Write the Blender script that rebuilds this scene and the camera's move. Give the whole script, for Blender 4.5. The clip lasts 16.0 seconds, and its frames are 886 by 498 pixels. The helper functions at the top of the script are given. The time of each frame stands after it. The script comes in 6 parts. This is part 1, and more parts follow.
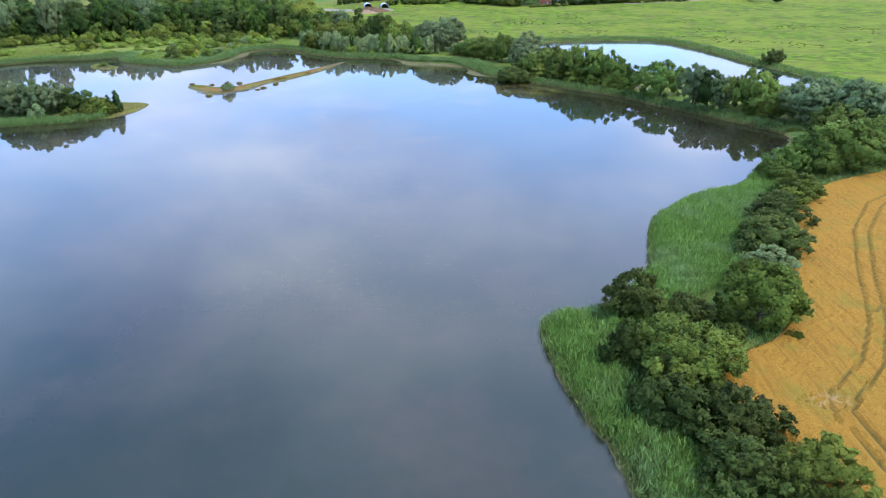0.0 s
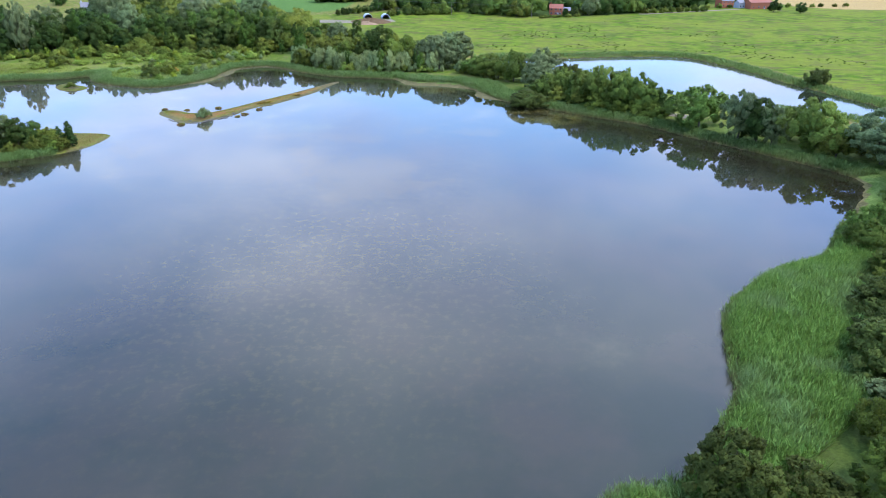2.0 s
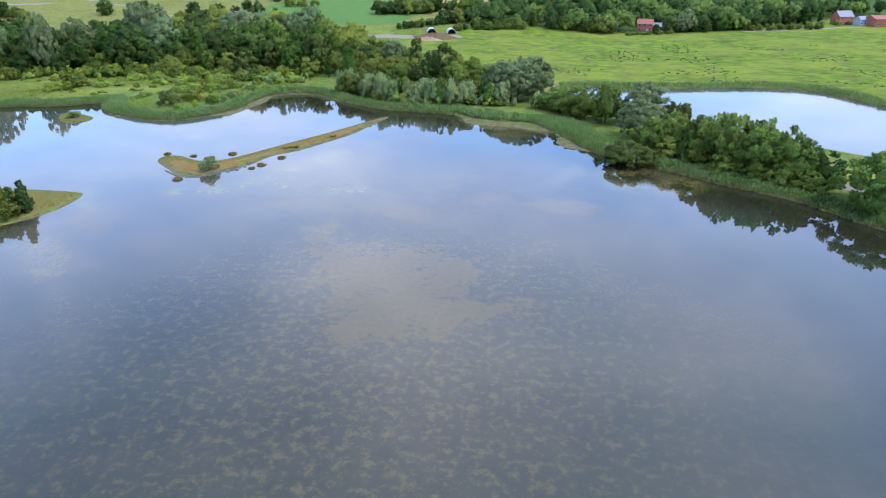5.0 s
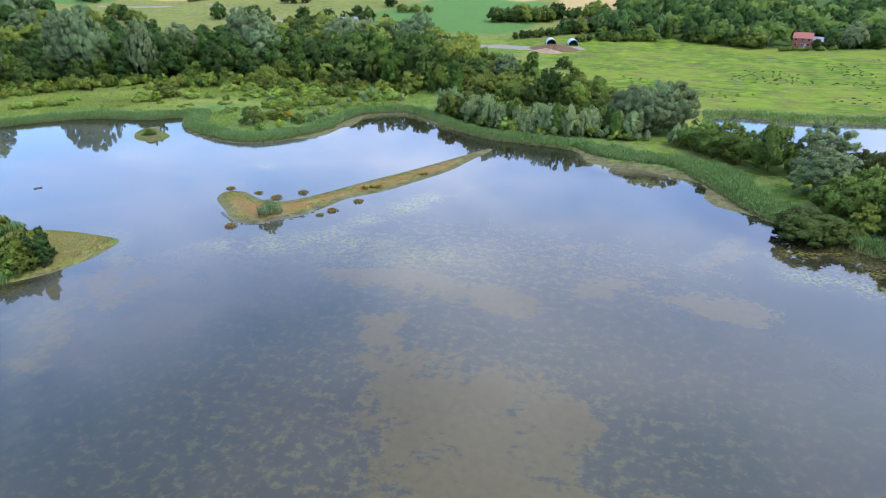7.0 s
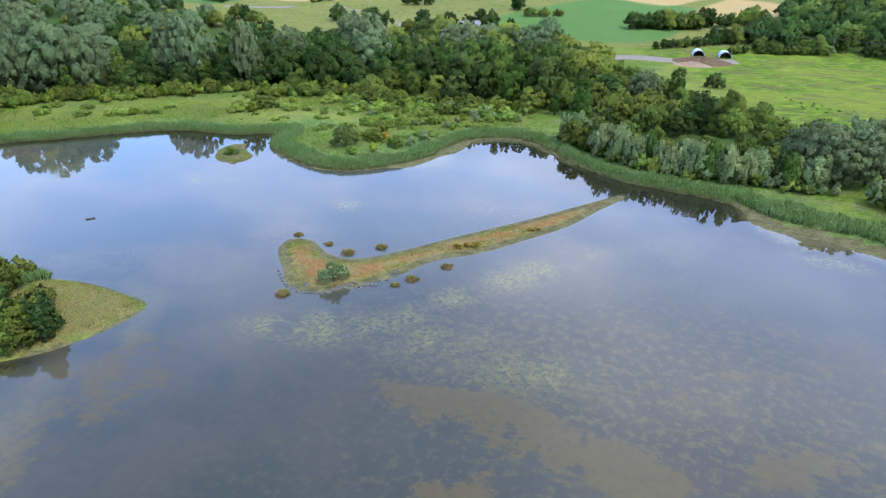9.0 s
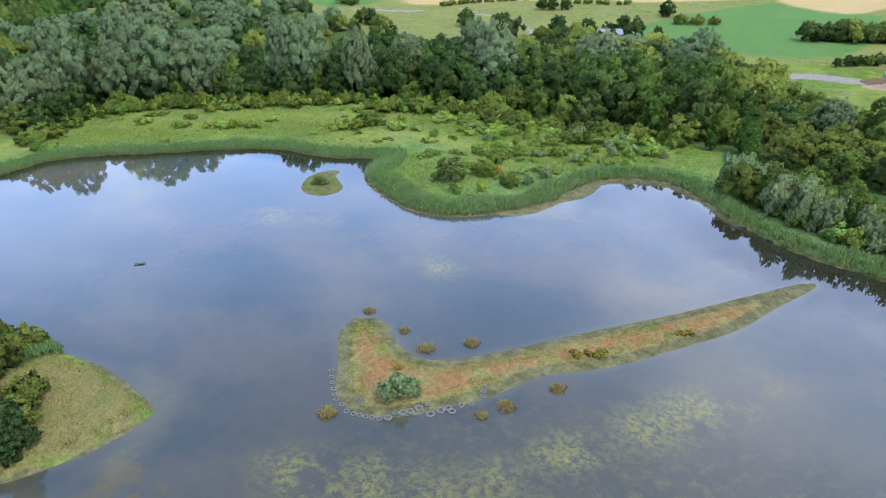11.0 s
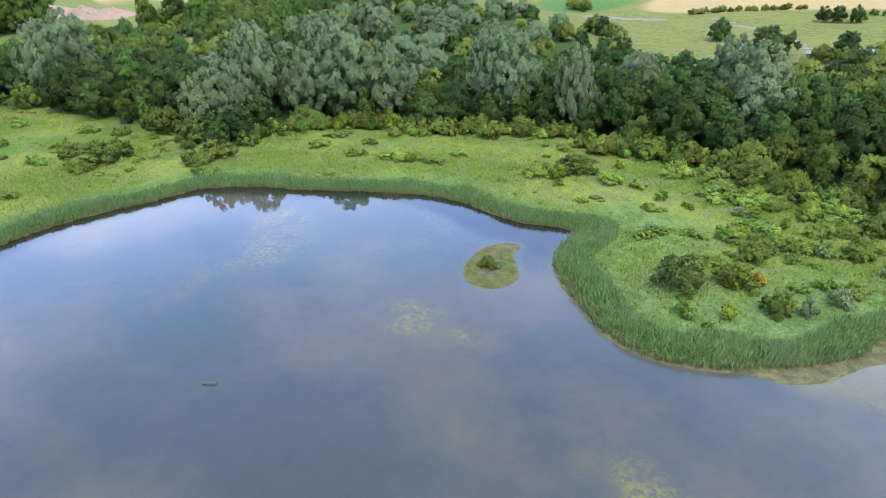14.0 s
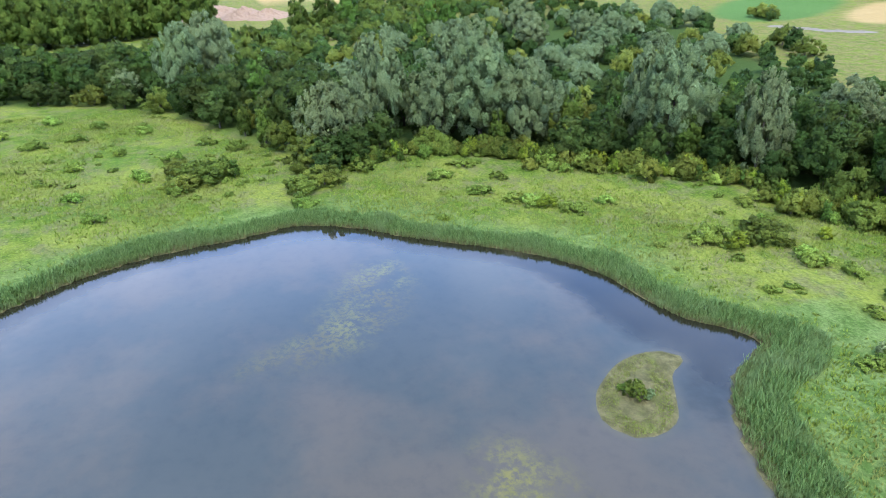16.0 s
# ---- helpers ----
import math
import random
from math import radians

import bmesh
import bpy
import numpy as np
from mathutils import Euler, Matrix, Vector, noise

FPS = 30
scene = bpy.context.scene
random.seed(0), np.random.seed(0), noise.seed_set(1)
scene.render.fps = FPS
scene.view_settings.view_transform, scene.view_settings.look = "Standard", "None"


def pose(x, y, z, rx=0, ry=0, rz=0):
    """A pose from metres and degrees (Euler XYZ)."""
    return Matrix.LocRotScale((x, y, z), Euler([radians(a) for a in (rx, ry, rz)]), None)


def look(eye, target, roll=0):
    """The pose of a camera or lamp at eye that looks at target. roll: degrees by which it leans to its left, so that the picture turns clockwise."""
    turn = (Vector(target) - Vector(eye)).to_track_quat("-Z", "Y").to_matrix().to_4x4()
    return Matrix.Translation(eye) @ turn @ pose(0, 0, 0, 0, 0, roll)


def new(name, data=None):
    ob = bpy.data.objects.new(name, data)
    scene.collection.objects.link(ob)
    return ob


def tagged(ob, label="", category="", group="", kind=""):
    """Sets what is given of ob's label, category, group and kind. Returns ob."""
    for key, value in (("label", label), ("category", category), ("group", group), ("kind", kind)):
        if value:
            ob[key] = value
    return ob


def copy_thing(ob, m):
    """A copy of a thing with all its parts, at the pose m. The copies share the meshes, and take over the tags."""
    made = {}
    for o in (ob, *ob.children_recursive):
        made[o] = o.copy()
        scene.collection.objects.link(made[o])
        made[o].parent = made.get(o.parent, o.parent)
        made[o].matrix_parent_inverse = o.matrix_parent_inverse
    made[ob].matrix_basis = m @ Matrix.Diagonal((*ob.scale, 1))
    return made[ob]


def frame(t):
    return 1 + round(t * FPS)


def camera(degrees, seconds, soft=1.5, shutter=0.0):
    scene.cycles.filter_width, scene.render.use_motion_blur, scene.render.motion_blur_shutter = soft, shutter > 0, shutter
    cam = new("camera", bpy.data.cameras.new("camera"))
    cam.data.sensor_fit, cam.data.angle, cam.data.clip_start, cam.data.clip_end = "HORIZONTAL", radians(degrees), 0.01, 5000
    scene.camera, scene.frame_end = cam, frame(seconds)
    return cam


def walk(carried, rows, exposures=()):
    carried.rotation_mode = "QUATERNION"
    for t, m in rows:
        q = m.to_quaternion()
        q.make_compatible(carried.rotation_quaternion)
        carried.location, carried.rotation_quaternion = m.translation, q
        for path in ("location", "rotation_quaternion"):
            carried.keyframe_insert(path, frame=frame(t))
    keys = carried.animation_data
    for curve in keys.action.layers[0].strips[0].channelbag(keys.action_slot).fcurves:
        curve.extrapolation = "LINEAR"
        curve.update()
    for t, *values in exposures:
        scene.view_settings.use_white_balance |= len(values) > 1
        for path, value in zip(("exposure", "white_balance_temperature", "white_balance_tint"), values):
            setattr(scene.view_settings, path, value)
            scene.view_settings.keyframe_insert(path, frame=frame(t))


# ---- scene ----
cam = camera(68.3, 16.0, soft=0.55)
METRES, EYE, TILT, LEAN, TURN = 270.0, 48.3, -25.3, 0.0, 0.0
ROWS = [
    (0.0, 0.0, 0.0, 0.0, 0.0, 0.0, 0.0),
    (0.5, -0.0005, 0.0237, 0.0112, -0.04, 0.14, 0.01),
    (1.0, -0.0011, 0.0497, 0.0236, -0.08, 0.26, 0.02),
    (1.5, -0.0017, 0.0776, 0.0368, -0.08, 0.39, 0.04),
    (2.0, -0.0024, 0.1066, 0.0505, 0.27, 0.51, -0.14),
    (2.5, -0.0033, 0.1362, 0.0644, 0.79, 0.62, -0.39),
    (3.0, -0.0044, 0.1666, 0.0787, 1.5, 0.72, -0.75),
    (5.5, -0.0151, 0.3206, 0.1498, 7.4, 0.95, -3.59),
    (6.0, -0.0192, 0.3516, 0.1642, 9.87, 0.84, -4.72),
    (6.5, -0.0242, 0.3823, 0.1782, 12.19, 0.69, -5.81),
    (7.0, -0.0306, 0.4126, 0.1922, 14.45, 0.49, -6.83),
    (7.5, -0.0383, 0.4427, 0.2061, 17.11, 0.17, -8.0),
    (8.0, -0.0468, 0.4712, 0.2192, 19.75, -0.25, -9.17),
    (10.5, -0.1069, 0.6002, 0.2783, 31.97, -2.59, -13.94),
    (11.0, -0.1221, 0.6241, 0.289, 35.22, -3.37, -15.1),
    (11.5, -0.1384, 0.6468, 0.2995, 38.48, -4.24, -16.2),
    (12.0, -0.1561, 0.6686, 0.3093, 41.67, -5.13, -17.22),
    (12.5, -0.175, 0.6894, 0.319, 44.9, -6.11, -18.2),
    (13.0, -0.1945, 0.709, 0.3283, 48.17, -7.14, -19.12),
    (13.5, -0.2151, 0.7274, 0.3366, 51.45, -8.21, -19.96),
    (14.0, -0.2371, 0.7444, 0.3444, 54.75, -9.31, -20.75),
    (14.5, -0.26, 0.7603, 0.3519, 58.12, -10.5, -21.49),
    (15.0, -0.2838, 0.775, 0.3588, 61.52, -11.74, -22.16),
    (15.5, -0.3086, 0.7882, 0.3653, 64.92, -13.0, -22.75),
    (16.0, -0.3346, 0.8006, 0.3713, 68.39, -14.33, -23.28),
]
walk(cam, [(t, pose(0, 0, EYE, TILT, LEAN, TURN) @ pose(METRES * x, METRES * y, METRES * z, 90 + pitch, roll, yaw)) for t, x, y, z, yaw, pitch, roll in ROWS],
     [(0.0, -0.04), (3.0, -0.08), (7.0, -0.08), (11.0, -0.05), (13.0, 0.04), (16.0, 0.2)])

# ---------------------------------------------------------------- world, sun
SUN_ELEV, SUN_AZ = radians(56), radians(102)   # azimuth clockwise from +y
world = bpy.data.worlds.new("sky")
scene.world = world
world.use_nodes = True
wn, wl = world.node_tree.nodes, world.node_tree.links
wn.clear()
w_out = wn.new("ShaderNodeOutputWorld")
w_bg = wn.new("ShaderNodeBackground")
w_bg.inputs["Strength"].default_value = 0.104
w_sky = wn.new("ShaderNodeTexSky")
w_sky.sky_type = "NISHITA"
w_sky.sun_disc = False
w_sky.sun_elevation, w_sky.sun_rotation = SUN_ELEV, SUN_AZ
w_co = wn.new("ShaderNodeTexCoord")
w_sep = wn.new("ShaderNodeSeparateXYZ")
w_add = wn.new("ShaderNodeMath")
w_add.operation = "ADD"
w_add.inputs[1].default_value = 0.22
w_max = wn.new("ShaderNodeMath")
w_max.operation = "MAXIMUM"
w_max.inputs[1].default_value = 0.1
w_div = wn.new("ShaderNodeVectorMath")
w_div.operation = "DIVIDE"
w_com = wn.new("ShaderNodeCombineXYZ")
w_noise = wn.new("ShaderNodeTexNoise")
w_noise.inputs["Scale"].default_value = 1.0
w_noise.inputs["Detail"].default_value = 7.0
w_noise.inputs["Roughness"].default_value = 0.52
w_ramp = wn.new("ShaderNodeValToRGB")
w_ramp.color_ramp.elements[0].position = 0.40
w_ramp.color_ramp.elements[1].position = 0.63
w_tone = wn.new("ShaderNodeTexNoise")
w_tone.inputs["Scale"].default_value = 1.5
w_tone.inputs["Detail"].default_value = 3.0
w_cloud = wn.new("ShaderNodeMix")
w_cloud.data_type = "RGBA"
w_cloud.inputs["A"].default_value = (11.5, 16.5, 30.5, 1)
w_cloud.inputs["B"].default_value = (22.0, 26.0, 37.5, 1)
w_mix = wn.new("ShaderNodeMix")
w_mix.data_type = "RGBA"
wl.new(w_co.outputs["Generated"], w_sep.inputs[0])
wl.new(w_sep.outputs["Z"], w_max.inputs[0])
wl.new(w_max.outputs[0], w_add.inputs[0])
for k in range(3):
    wl.new(w_add.outputs[0], w_com.inputs[k])
wl.new(w_co.outputs["Generated"], w_div.inputs[0])
wl.new(w_com.outputs[0], w_div.inputs[1])
wl.new(w_div.outputs[0], w_noise.inputs["Vector"])
wl.new(w_div.outputs[0], w_tone.inputs["Vector"])
wl.new(w_noise.outputs["Fac"], w_ramp.inputs[0])
w_part = wn.new("ShaderNodeMapRange")
w_part.inputs["From Min"].default_value, w_part.inputs["From Max"].default_value = 0.36, 0.64
wl.new(w_tone.outputs["Fac"], w_part.inputs["Value"])
wl.new(w_part.outputs[0], w_cloud.inputs["Factor"])
wl.new(w_ramp.outputs["Color"], w_mix.inputs["Factor"])
w_gain = wn.new("ShaderNodeVectorMath")
w_gain.operation = "MULTIPLY"
w_gain.inputs[1].default_value = (5.0, 6.0, 7.8)
wl.new(w_sky.outputs[0], w_gain.inputs[0])
wl.new(w_gain.outputs[0], w_mix.inputs["A"])
wl.new(w_cloud.outputs["Result"], w_mix.inputs["B"])
w_high = wn.new("ShaderNodeMapRange")
for k, x in zip(("From Min", "From Max", "To Min", "To Max"), (0.05, 0.34, 0.57, 1.27)):
    w_high.inputs[k].default_value = x
wl.new(w_sep.outputs["Z"], w_high.inputs["Value"])
w_lift = wn.new("ShaderNodeVectorMath")
w_lift.operation = "SCALE"
wl.new(w_mix.outputs["Result"], w_lift.inputs[0])
wl.new(w_high.outputs[0], w_lift.inputs["Scale"])
wl.new(w_lift.outputs[0], w_bg.inputs["Color"])
wl.new(w_bg.outputs[0], w_out.inputs["Surface"])

sun = new("sun", bpy.data.lights.new("sun", "SUN"))
sun.data.energy = 2.9
sun.data.angle = radians(9)
sun.data.color = (1.0, 0.95, 0.87)
sun_dir = Vector((math.sin(SUN_AZ) * math.cos(SUN_ELEV), math.cos(SUN_AZ) * math.cos(SUN_ELEV), math.sin(SUN_ELEV)))
sun.matrix_world = look(sun_dir * 300, (0, 0, 0))


# ---------------------------------------------------------------- materials
class Mat:
    """A small builder for a node material."""

    def __init__(self, name):
        self.m = bpy.data.materials.new(name)
        self.m.use_nodes = True
        self.t = self.m.node_tree
        self.b = self.t.nodes["Principled BSDF"]
        self.geo = self.t.nodes.new("ShaderNodeNewGeometry")

    def put(self, socket, v):
        if isinstance(v, bpy.types.NodeSocket):
            self.t.links.new(v, socket)
        elif isinstance(v, tuple) and len(v) == 3 and socket.type == "RGBA":
            socket.default_value = (*v, 1)
        else:
            socket.default_value = v

    def noise(self, scale, detail=3.0, rough=0.55, stretch=None, where=None):
        n = self.t.nodes.new("ShaderNodeTexNoise")
        n.inputs["Scale"].default_value = scale
        n.inputs["Detail"].default_value = detail
        n.inputs["Roughness"].default_value = rough
        v = where if where is not None else self.geo.outputs["Position"]
        if stretch:
            s = self.t.nodes.new("ShaderNodeVectorMath")
            s.operation = "MULTIPLY"
            s.inputs[1].default_value = stretch
            self.t.links.new(v, s.inputs[0])
            v = s.outputs[0]
        self.t.links.new(v, n.inputs["Vector"])
        return n.outputs["Fac"]

    def math(self, op, a, b=0.0):
        n = self.t.nodes.new("ShaderNodeMath")
        n.operation = op
        self.put(n.inputs[0], a)
        self.put(n.inputs[1], b)
        return n.outputs[0]

    def ramp(self, v, lo, hi, a=0.0, b=1.0):
        n = self.t.nodes.new("ShaderNodeMapRange")
        n.interpolation_type = "SMOOTHSTEP"
        for k, x in zip(("Value", "From Min", "From Max", "To Min", "To Max"), (v, lo, hi, a, b)):
            self.put(n.inputs[k], x)
        return n.outputs[0]

    def mix(self, f, a, b, mode="MIX"):
        n = self.t.nodes.new("ShaderNodeMix")
        n.data_type = "RGBA"
        n.blend_type = mode
        self.put(n.inputs["Factor"], f)
        self.put(n.inputs["A"], a)
        self.put(n.inputs["B"], b)
        return n.outputs["Result"]

    def attr(self, name):
        n = self.t.nodes.new("ShaderNodeAttribute")
        n.attribute_name = name
        s = self.t.nodes.new("ShaderNodeSeparateColor")
        self.t.links.new(n.outputs["Color"], s.inputs[0])
        return s.outputs[0], s.outputs[1], s.outputs[2], n.outputs["Alpha"]

    def rnd(self):
        return self.t.nodes.new("ShaderNodeObjectInfo").outputs["Random"]

    def island(self):
        return self.geo.outputs["Random Per Island"]

    def bump(self, h, dist, strength=1.0):
        n = self.t.nodes.new("ShaderNodeBump")
        n.inputs["Distance"].default_value = dist
        n.inputs["Strength"].default_value = strength
        self.t.links.new(h, n.inputs["Height"])
        self.t.links.new(n.outputs[0], self.b.inputs["Normal"])

    def done(self, colour, rough=0.8, spec=0.3, metal=0.0):
        self.put(self.b.inputs["Base Color"], colour)
        self.put(self.b.inputs["Roughness"], rough)
        self.b.inputs["Specular IOR Level"].default_value = spec
        self.b.inputs["Metallic"].default_value = metal
        return self.m


def lit_through(k, colour, share):
    """Thin leaves let part of the light through."""
    tr = k.t.nodes.new("ShaderNodeBsdfTranslucent")
    k.put(tr.inputs["Color"], colour)
    ms = k.t.nodes.new("ShaderNodeMixShader")
    ms.inputs[0].default_value = share
    k.t.links.new(k.b.outputs[0], ms.inputs[1])
    k.t.links.new(tr.outputs[0], ms.inputs[2])
    k.t.links.new(ms.outputs[0], k.t.nodes["Material Output"].inputs["Surface"])
    return k.m


def leaf_material(name, dark, light, warm, through_light=0.2, spec=0.04, vary=0.34, gaps=2.6):
    """Foliage: leaf sprays vary one by one, tree by tree and in broad patches."""
    k = Mat(name)
    spray = k.math("ADD", k.math("MULTIPLY", k.island(), 0.34), k.ramp(k.noise(2.4, 5.0, 0.72), 0.36, 0.66, 0.0, 0.68))
    k.bump(k.noise(1.9, 5.0, 0.75), 0.45, 0.9)
    c = k.mix(spray, dark, light)
    c = k.mix(k.ramp(k.noise(0.16, 2.0), 0.44, 0.70, 0.0, 0.5), c, warm)
    v = k.math("MULTIPLY", k.ramp(k.rnd(), 0.0, 1.0, 1 - vary * 0.6, 1 + vary * 0.6), k.ramp(k.noise(0.11, 1.5), 0.32, 0.68, 1 - vary * 0.7, 1 + vary * 0.6))
    tint = k.math("FRACT", k.math("MULTIPLY", k.rnd(), 7.31))
    g = k.t.nodes.new("ShaderNodeHueSaturation")
    k.put(g.inputs["Value"], v)
    k.put(g.inputs["Hue"], k.ramp(tint, 0.0, 1.0, 0.489, 0.517))
    k.put(g.inputs["Color"], c)
    k.done(g.outputs[0], 0.55, spec)
    lit_through(k, g.outputs[0], through_light)
    # light shows between the leaves of a spray
    gap = k.t.nodes.new("ShaderNodeBsdfTransparent")
    ms = k.t.nodes.new("ShaderNodeMixShader")
    end = k.t.nodes["Material Output"].inputs["Surface"]
    k.t.links.new(k.ramp(k.noise(gaps, 3.0, 0.65), 0.42, 0.47), ms.inputs[0])
    k.t.links.new(gap.outputs[0], ms.inputs[1])
    k.t.links.new(end.links[0].from_socket, ms.inputs[2])
    k.t.links.new(ms.outputs[0], end)
    return k.m


LEAF = {
    "alder": leaf_material("alder_leaves", (0.025, 0.047, 0.010), (0.077, 0.122, 0.024), (0.098, 0.115, 0.025)),
    "sallow": leaf_material("sallow_leaves", (0.060, 0.086, 0.012), (0.166, 0.198, 0.031), (0.172, 0.180, 0.028)),
    "willow": leaf_material("white_willow_leaves", (0.080, 0.112, 0.042), (0.225, 0.275, 0.110), (0.176, 0.214, 0.074), vary=0.14),
    "broad": leaf_material("broad_leaves", (0.062, 0.104, 0.017), (0.178, 0.246, 0.044), (0.190, 0.216, 0.040)),
    "pale": leaf_material("young_willow_leaves", (0.120, 0.160, 0.054), (0.275, 0.335, 0.125), (0.240, 0.290, 0.090), vary=0.1),
    "poplar": leaf_material("poplar_leaves", (0.036, 0.070, 0.010), (0.108, 0.168, 0.026), (0.125, 0.160, 0.025)),
    "scrub": leaf_material("scrub_leaves", (0.115, 0.175, 0.024), (0.230, 0.310, 0.048), (0.265, 0.310, 0.054)),
    "thorn": leaf_material("thorn_leaves", (0.034, 0.052, 0.011), (0.108, 0.132, 0.027), (0.110, 0.122, 0.026)),
    "conifer": leaf_material("conifer_needles", (0.030, 0.056, 0.014), (0.076, 0.116, 0.028), (0.070, 0.098, 0.024)),
    "rust": leaf_material("rust_leaves", (0.17, 0.13, 0.016), (0.33, 0.20, 0.028), (0.22, 0.20, 0.03)),
    "yellow": leaf_material("yellow_green_leaves", (0.125, 0.170, 0.014), (0.255, 0.310, 0.030), (0.27, 0.30, 0.032)),
}


def bark_material():
    k = Mat("bark")
    c = k.mix(k.noise(6.0, 4.0, 0.6, (1, 1, 0.2)), (0.040, 0.034, 0.026), (0.105, 0.090, 0.070))
    k.bump(k.noise(14.0, 3.0, 0.6, (1, 1, 0.15)), 0.04)
    return k.done(c, 0.9, 0.2)


def reed_material(name, dark, light, patch):
    k = Mat(name)
    c = k.mix(k.island(), dark, light)
    c = k.mix(k.ramp(k.noise(0.11, 3.0), 0.45, 0.7, 0.0, 0.65), c, patch)
    low = k.t.nodes.new("ShaderNodeAttribute")
    low.attribute_name = "straw"
    c = k.mix(low.outputs["Fac"], c, (0.13, 0.12, 0.045))
    k.done(c, 0.7, 0.08)
    return lit_through(k, c, 0.4)


def grass_material():
    k = Mat("marsh_grass")
    c = k.mix(k.island(), (0.125, 0.185, 0.018), (0.215, 0.265, 0.045))
    c = k.mix(k.ramp(k.noise(0.07, 3.0), 0.42, 0.66, 0.0, 0.8), c, (0.194, 0.205, 0.054))
    k.done(c, 0.8, 0.05)
    return lit_through(k, c, 0.35)


def ground_material():
    """One sheet of land: marsh meadow, wood floor, mud, pasture, stubble, crops and tracks by plan."""
    k = Mat("land")
    mud, wood, straw, crop = k.attr("zone_a")
    past, track, lush, dry = k.attr("zone_b")
    fine, mid, big = k.noise(2.2, 5.0, 0.7), k.noise(0.35, 4.0, 0.6), k.noise(0.045, 3.0)
    c = k.mix(k.ramp(fine, 0.36, 0.66), (0.044, 0.080, 0.008), (0.100, 0.144, 0.016))
    c = k.mix(k.ramp(k.noise(0.09, 4.0, 0.65), 0.48, 0.64, 0.0, 0.6), c, (0.064, 0.118, 0.018))
    c = k.mix(k.ramp(mid, 0.46, 0.64, 0.0, 0.6), c, (0.128, 0.166, 0.020))
    c = k.mix(k.ramp(big, 0.44, 0.58, 0.0, 0.8), c, (0.172, 0.184, 0.030))
    c = k.mix(k.ramp(k.noise(0.2, 6.0, 0.72), 0.46, 0.62, 0.0, 0.8), c, (0.128, 0.120, 0.044))
    c = k.mix(k.ramp(k.noise(0.62, 6.0, 0.75, (0.8, 1.3, 1)), 0.52, 0.66, 0.0, 0.7), c, (0.052, 0.084, 0.022))
    c = k.mix(k.ramp(k.noise(1.7, 3.0, 0.7, (0.5, 1.4, 1)), 0.55, 0.68, 0.0, 0.6), c, (0.190, 0.202, 0.050))
    g = k.mix(k.ramp(k.noise(0.16, 5.0, 0.62), 0.35, 0.68), (0.066, 0.118, 0.008), (0.150, 0.186, 0.020))
    g = k.mix(k.ramp(k.noise(0.28, 4.0, 0.7, (0.55, 1.6, 1)), 0.49, 0.62, 0.0, 0.85), g, (0.056, 0.062, 0.020))
    g = k.mix(k.ramp(k.noise(0.022, 3.0), 0.44, 0.60, 0.0, 0.7), g, (0.148, 0.165, 0.022))
    g = k.mix(k.ramp(k.noise(0.075, 6.0, 0.7, (1.0, 2.2, 1)), 0.50, 0.61, 0.0, 0.8), g, (0.104, 0.092, 0.030))
    c = k.mix(past, c, g)
    l = k.mix(k.ramp(k.math("ADD", k.math("MULTIPLY", mid, 0.5), k.math("MULTIPLY", fine, 0.5)), 0.40, 0.60), (0.064, 0.106, 0.020), (0.126, 0.168, 0.044))
    c = k.mix(lush, c, l)
    d = k.mix(k.ramp(fine, 0.3, 0.7), (0.130, 0.112, 0.034), (0.195, 0.160, 0.056))
    d = k.mix(k.math("MULTIPLY", k.ramp(dry, 0.55, 0.9), k.ramp(mid, 0.38, 0.57, 0.0, 0.85)), d, (0.205, 0.098, 0.034))
    c = k.mix(k.ramp(k.math("ADD", dry, k.math("MULTIPLY", k.math("SUBTRACT", mid, 0.5), 0.9)), 0.35, 0.65), c, d)
    cr = k.mix(k.noise(0.03, 2.0), (0.062, 0.116, 0.026), (0.088, 0.148, 0.036))
    c = k.mix(crop, c, cr)
    st = k.mix(k.noise(0.06, 4.0, 0.6), (0.290, 0.190, 0.068), (0.350, 0.240, 0.095))
    c = k.mix(straw, c, st)
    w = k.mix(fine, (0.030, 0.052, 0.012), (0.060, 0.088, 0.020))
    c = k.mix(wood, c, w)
    tr = k.mix(fine, (0.160, 0.130, 0.090), (0.230, 0.190, 0.140))
    c = k.mix(k.ramp(k.math("ADD", track, k.math("MULTIPLY", k.math("SUBTRACT", mid, 0.5), 0.6)), 0.4, 0.6), c, tr)
    m = k.mix(k.ramp(k.noise(0.5, 5.0, 0.6), 0.35, 0.65), (0.074, 0.066, 0.024), (0.130, 0.110, 0.044))
    m = k.mix(k.ramp(fine, 0.55, 0.72, 0.0, 0.6), m, (0.091, 0.087, 0.035))
    wet = k.ramp(k.math("ADD", mud, k.math("MULTIPLY", k.math("SUBTRACT", mid, 0.5), 0.5)), 0.38, 0.62)
    c = k.mix(wet, c, m)
    grain = k.ramp(k.noise(1.5, 7.0, 0.78), 0.34, 0.66, 0.72, 1.24)
    shade = k.t.nodes.new("ShaderNodeCombineColor")
    for q in range(3):
        k.t.links.new(grain, shade.inputs[q])
    c = k.mix(1.0, c, shade.outputs[0], "MULTIPLY")
    k.bump(k.math("ADD", fine, k.math("MULTIPLY", mid, 1.5)), 0.25)
    return k.done(c, k.ramp(wet, 0.0, 1.0, 0.95, 0.6), 0.02)


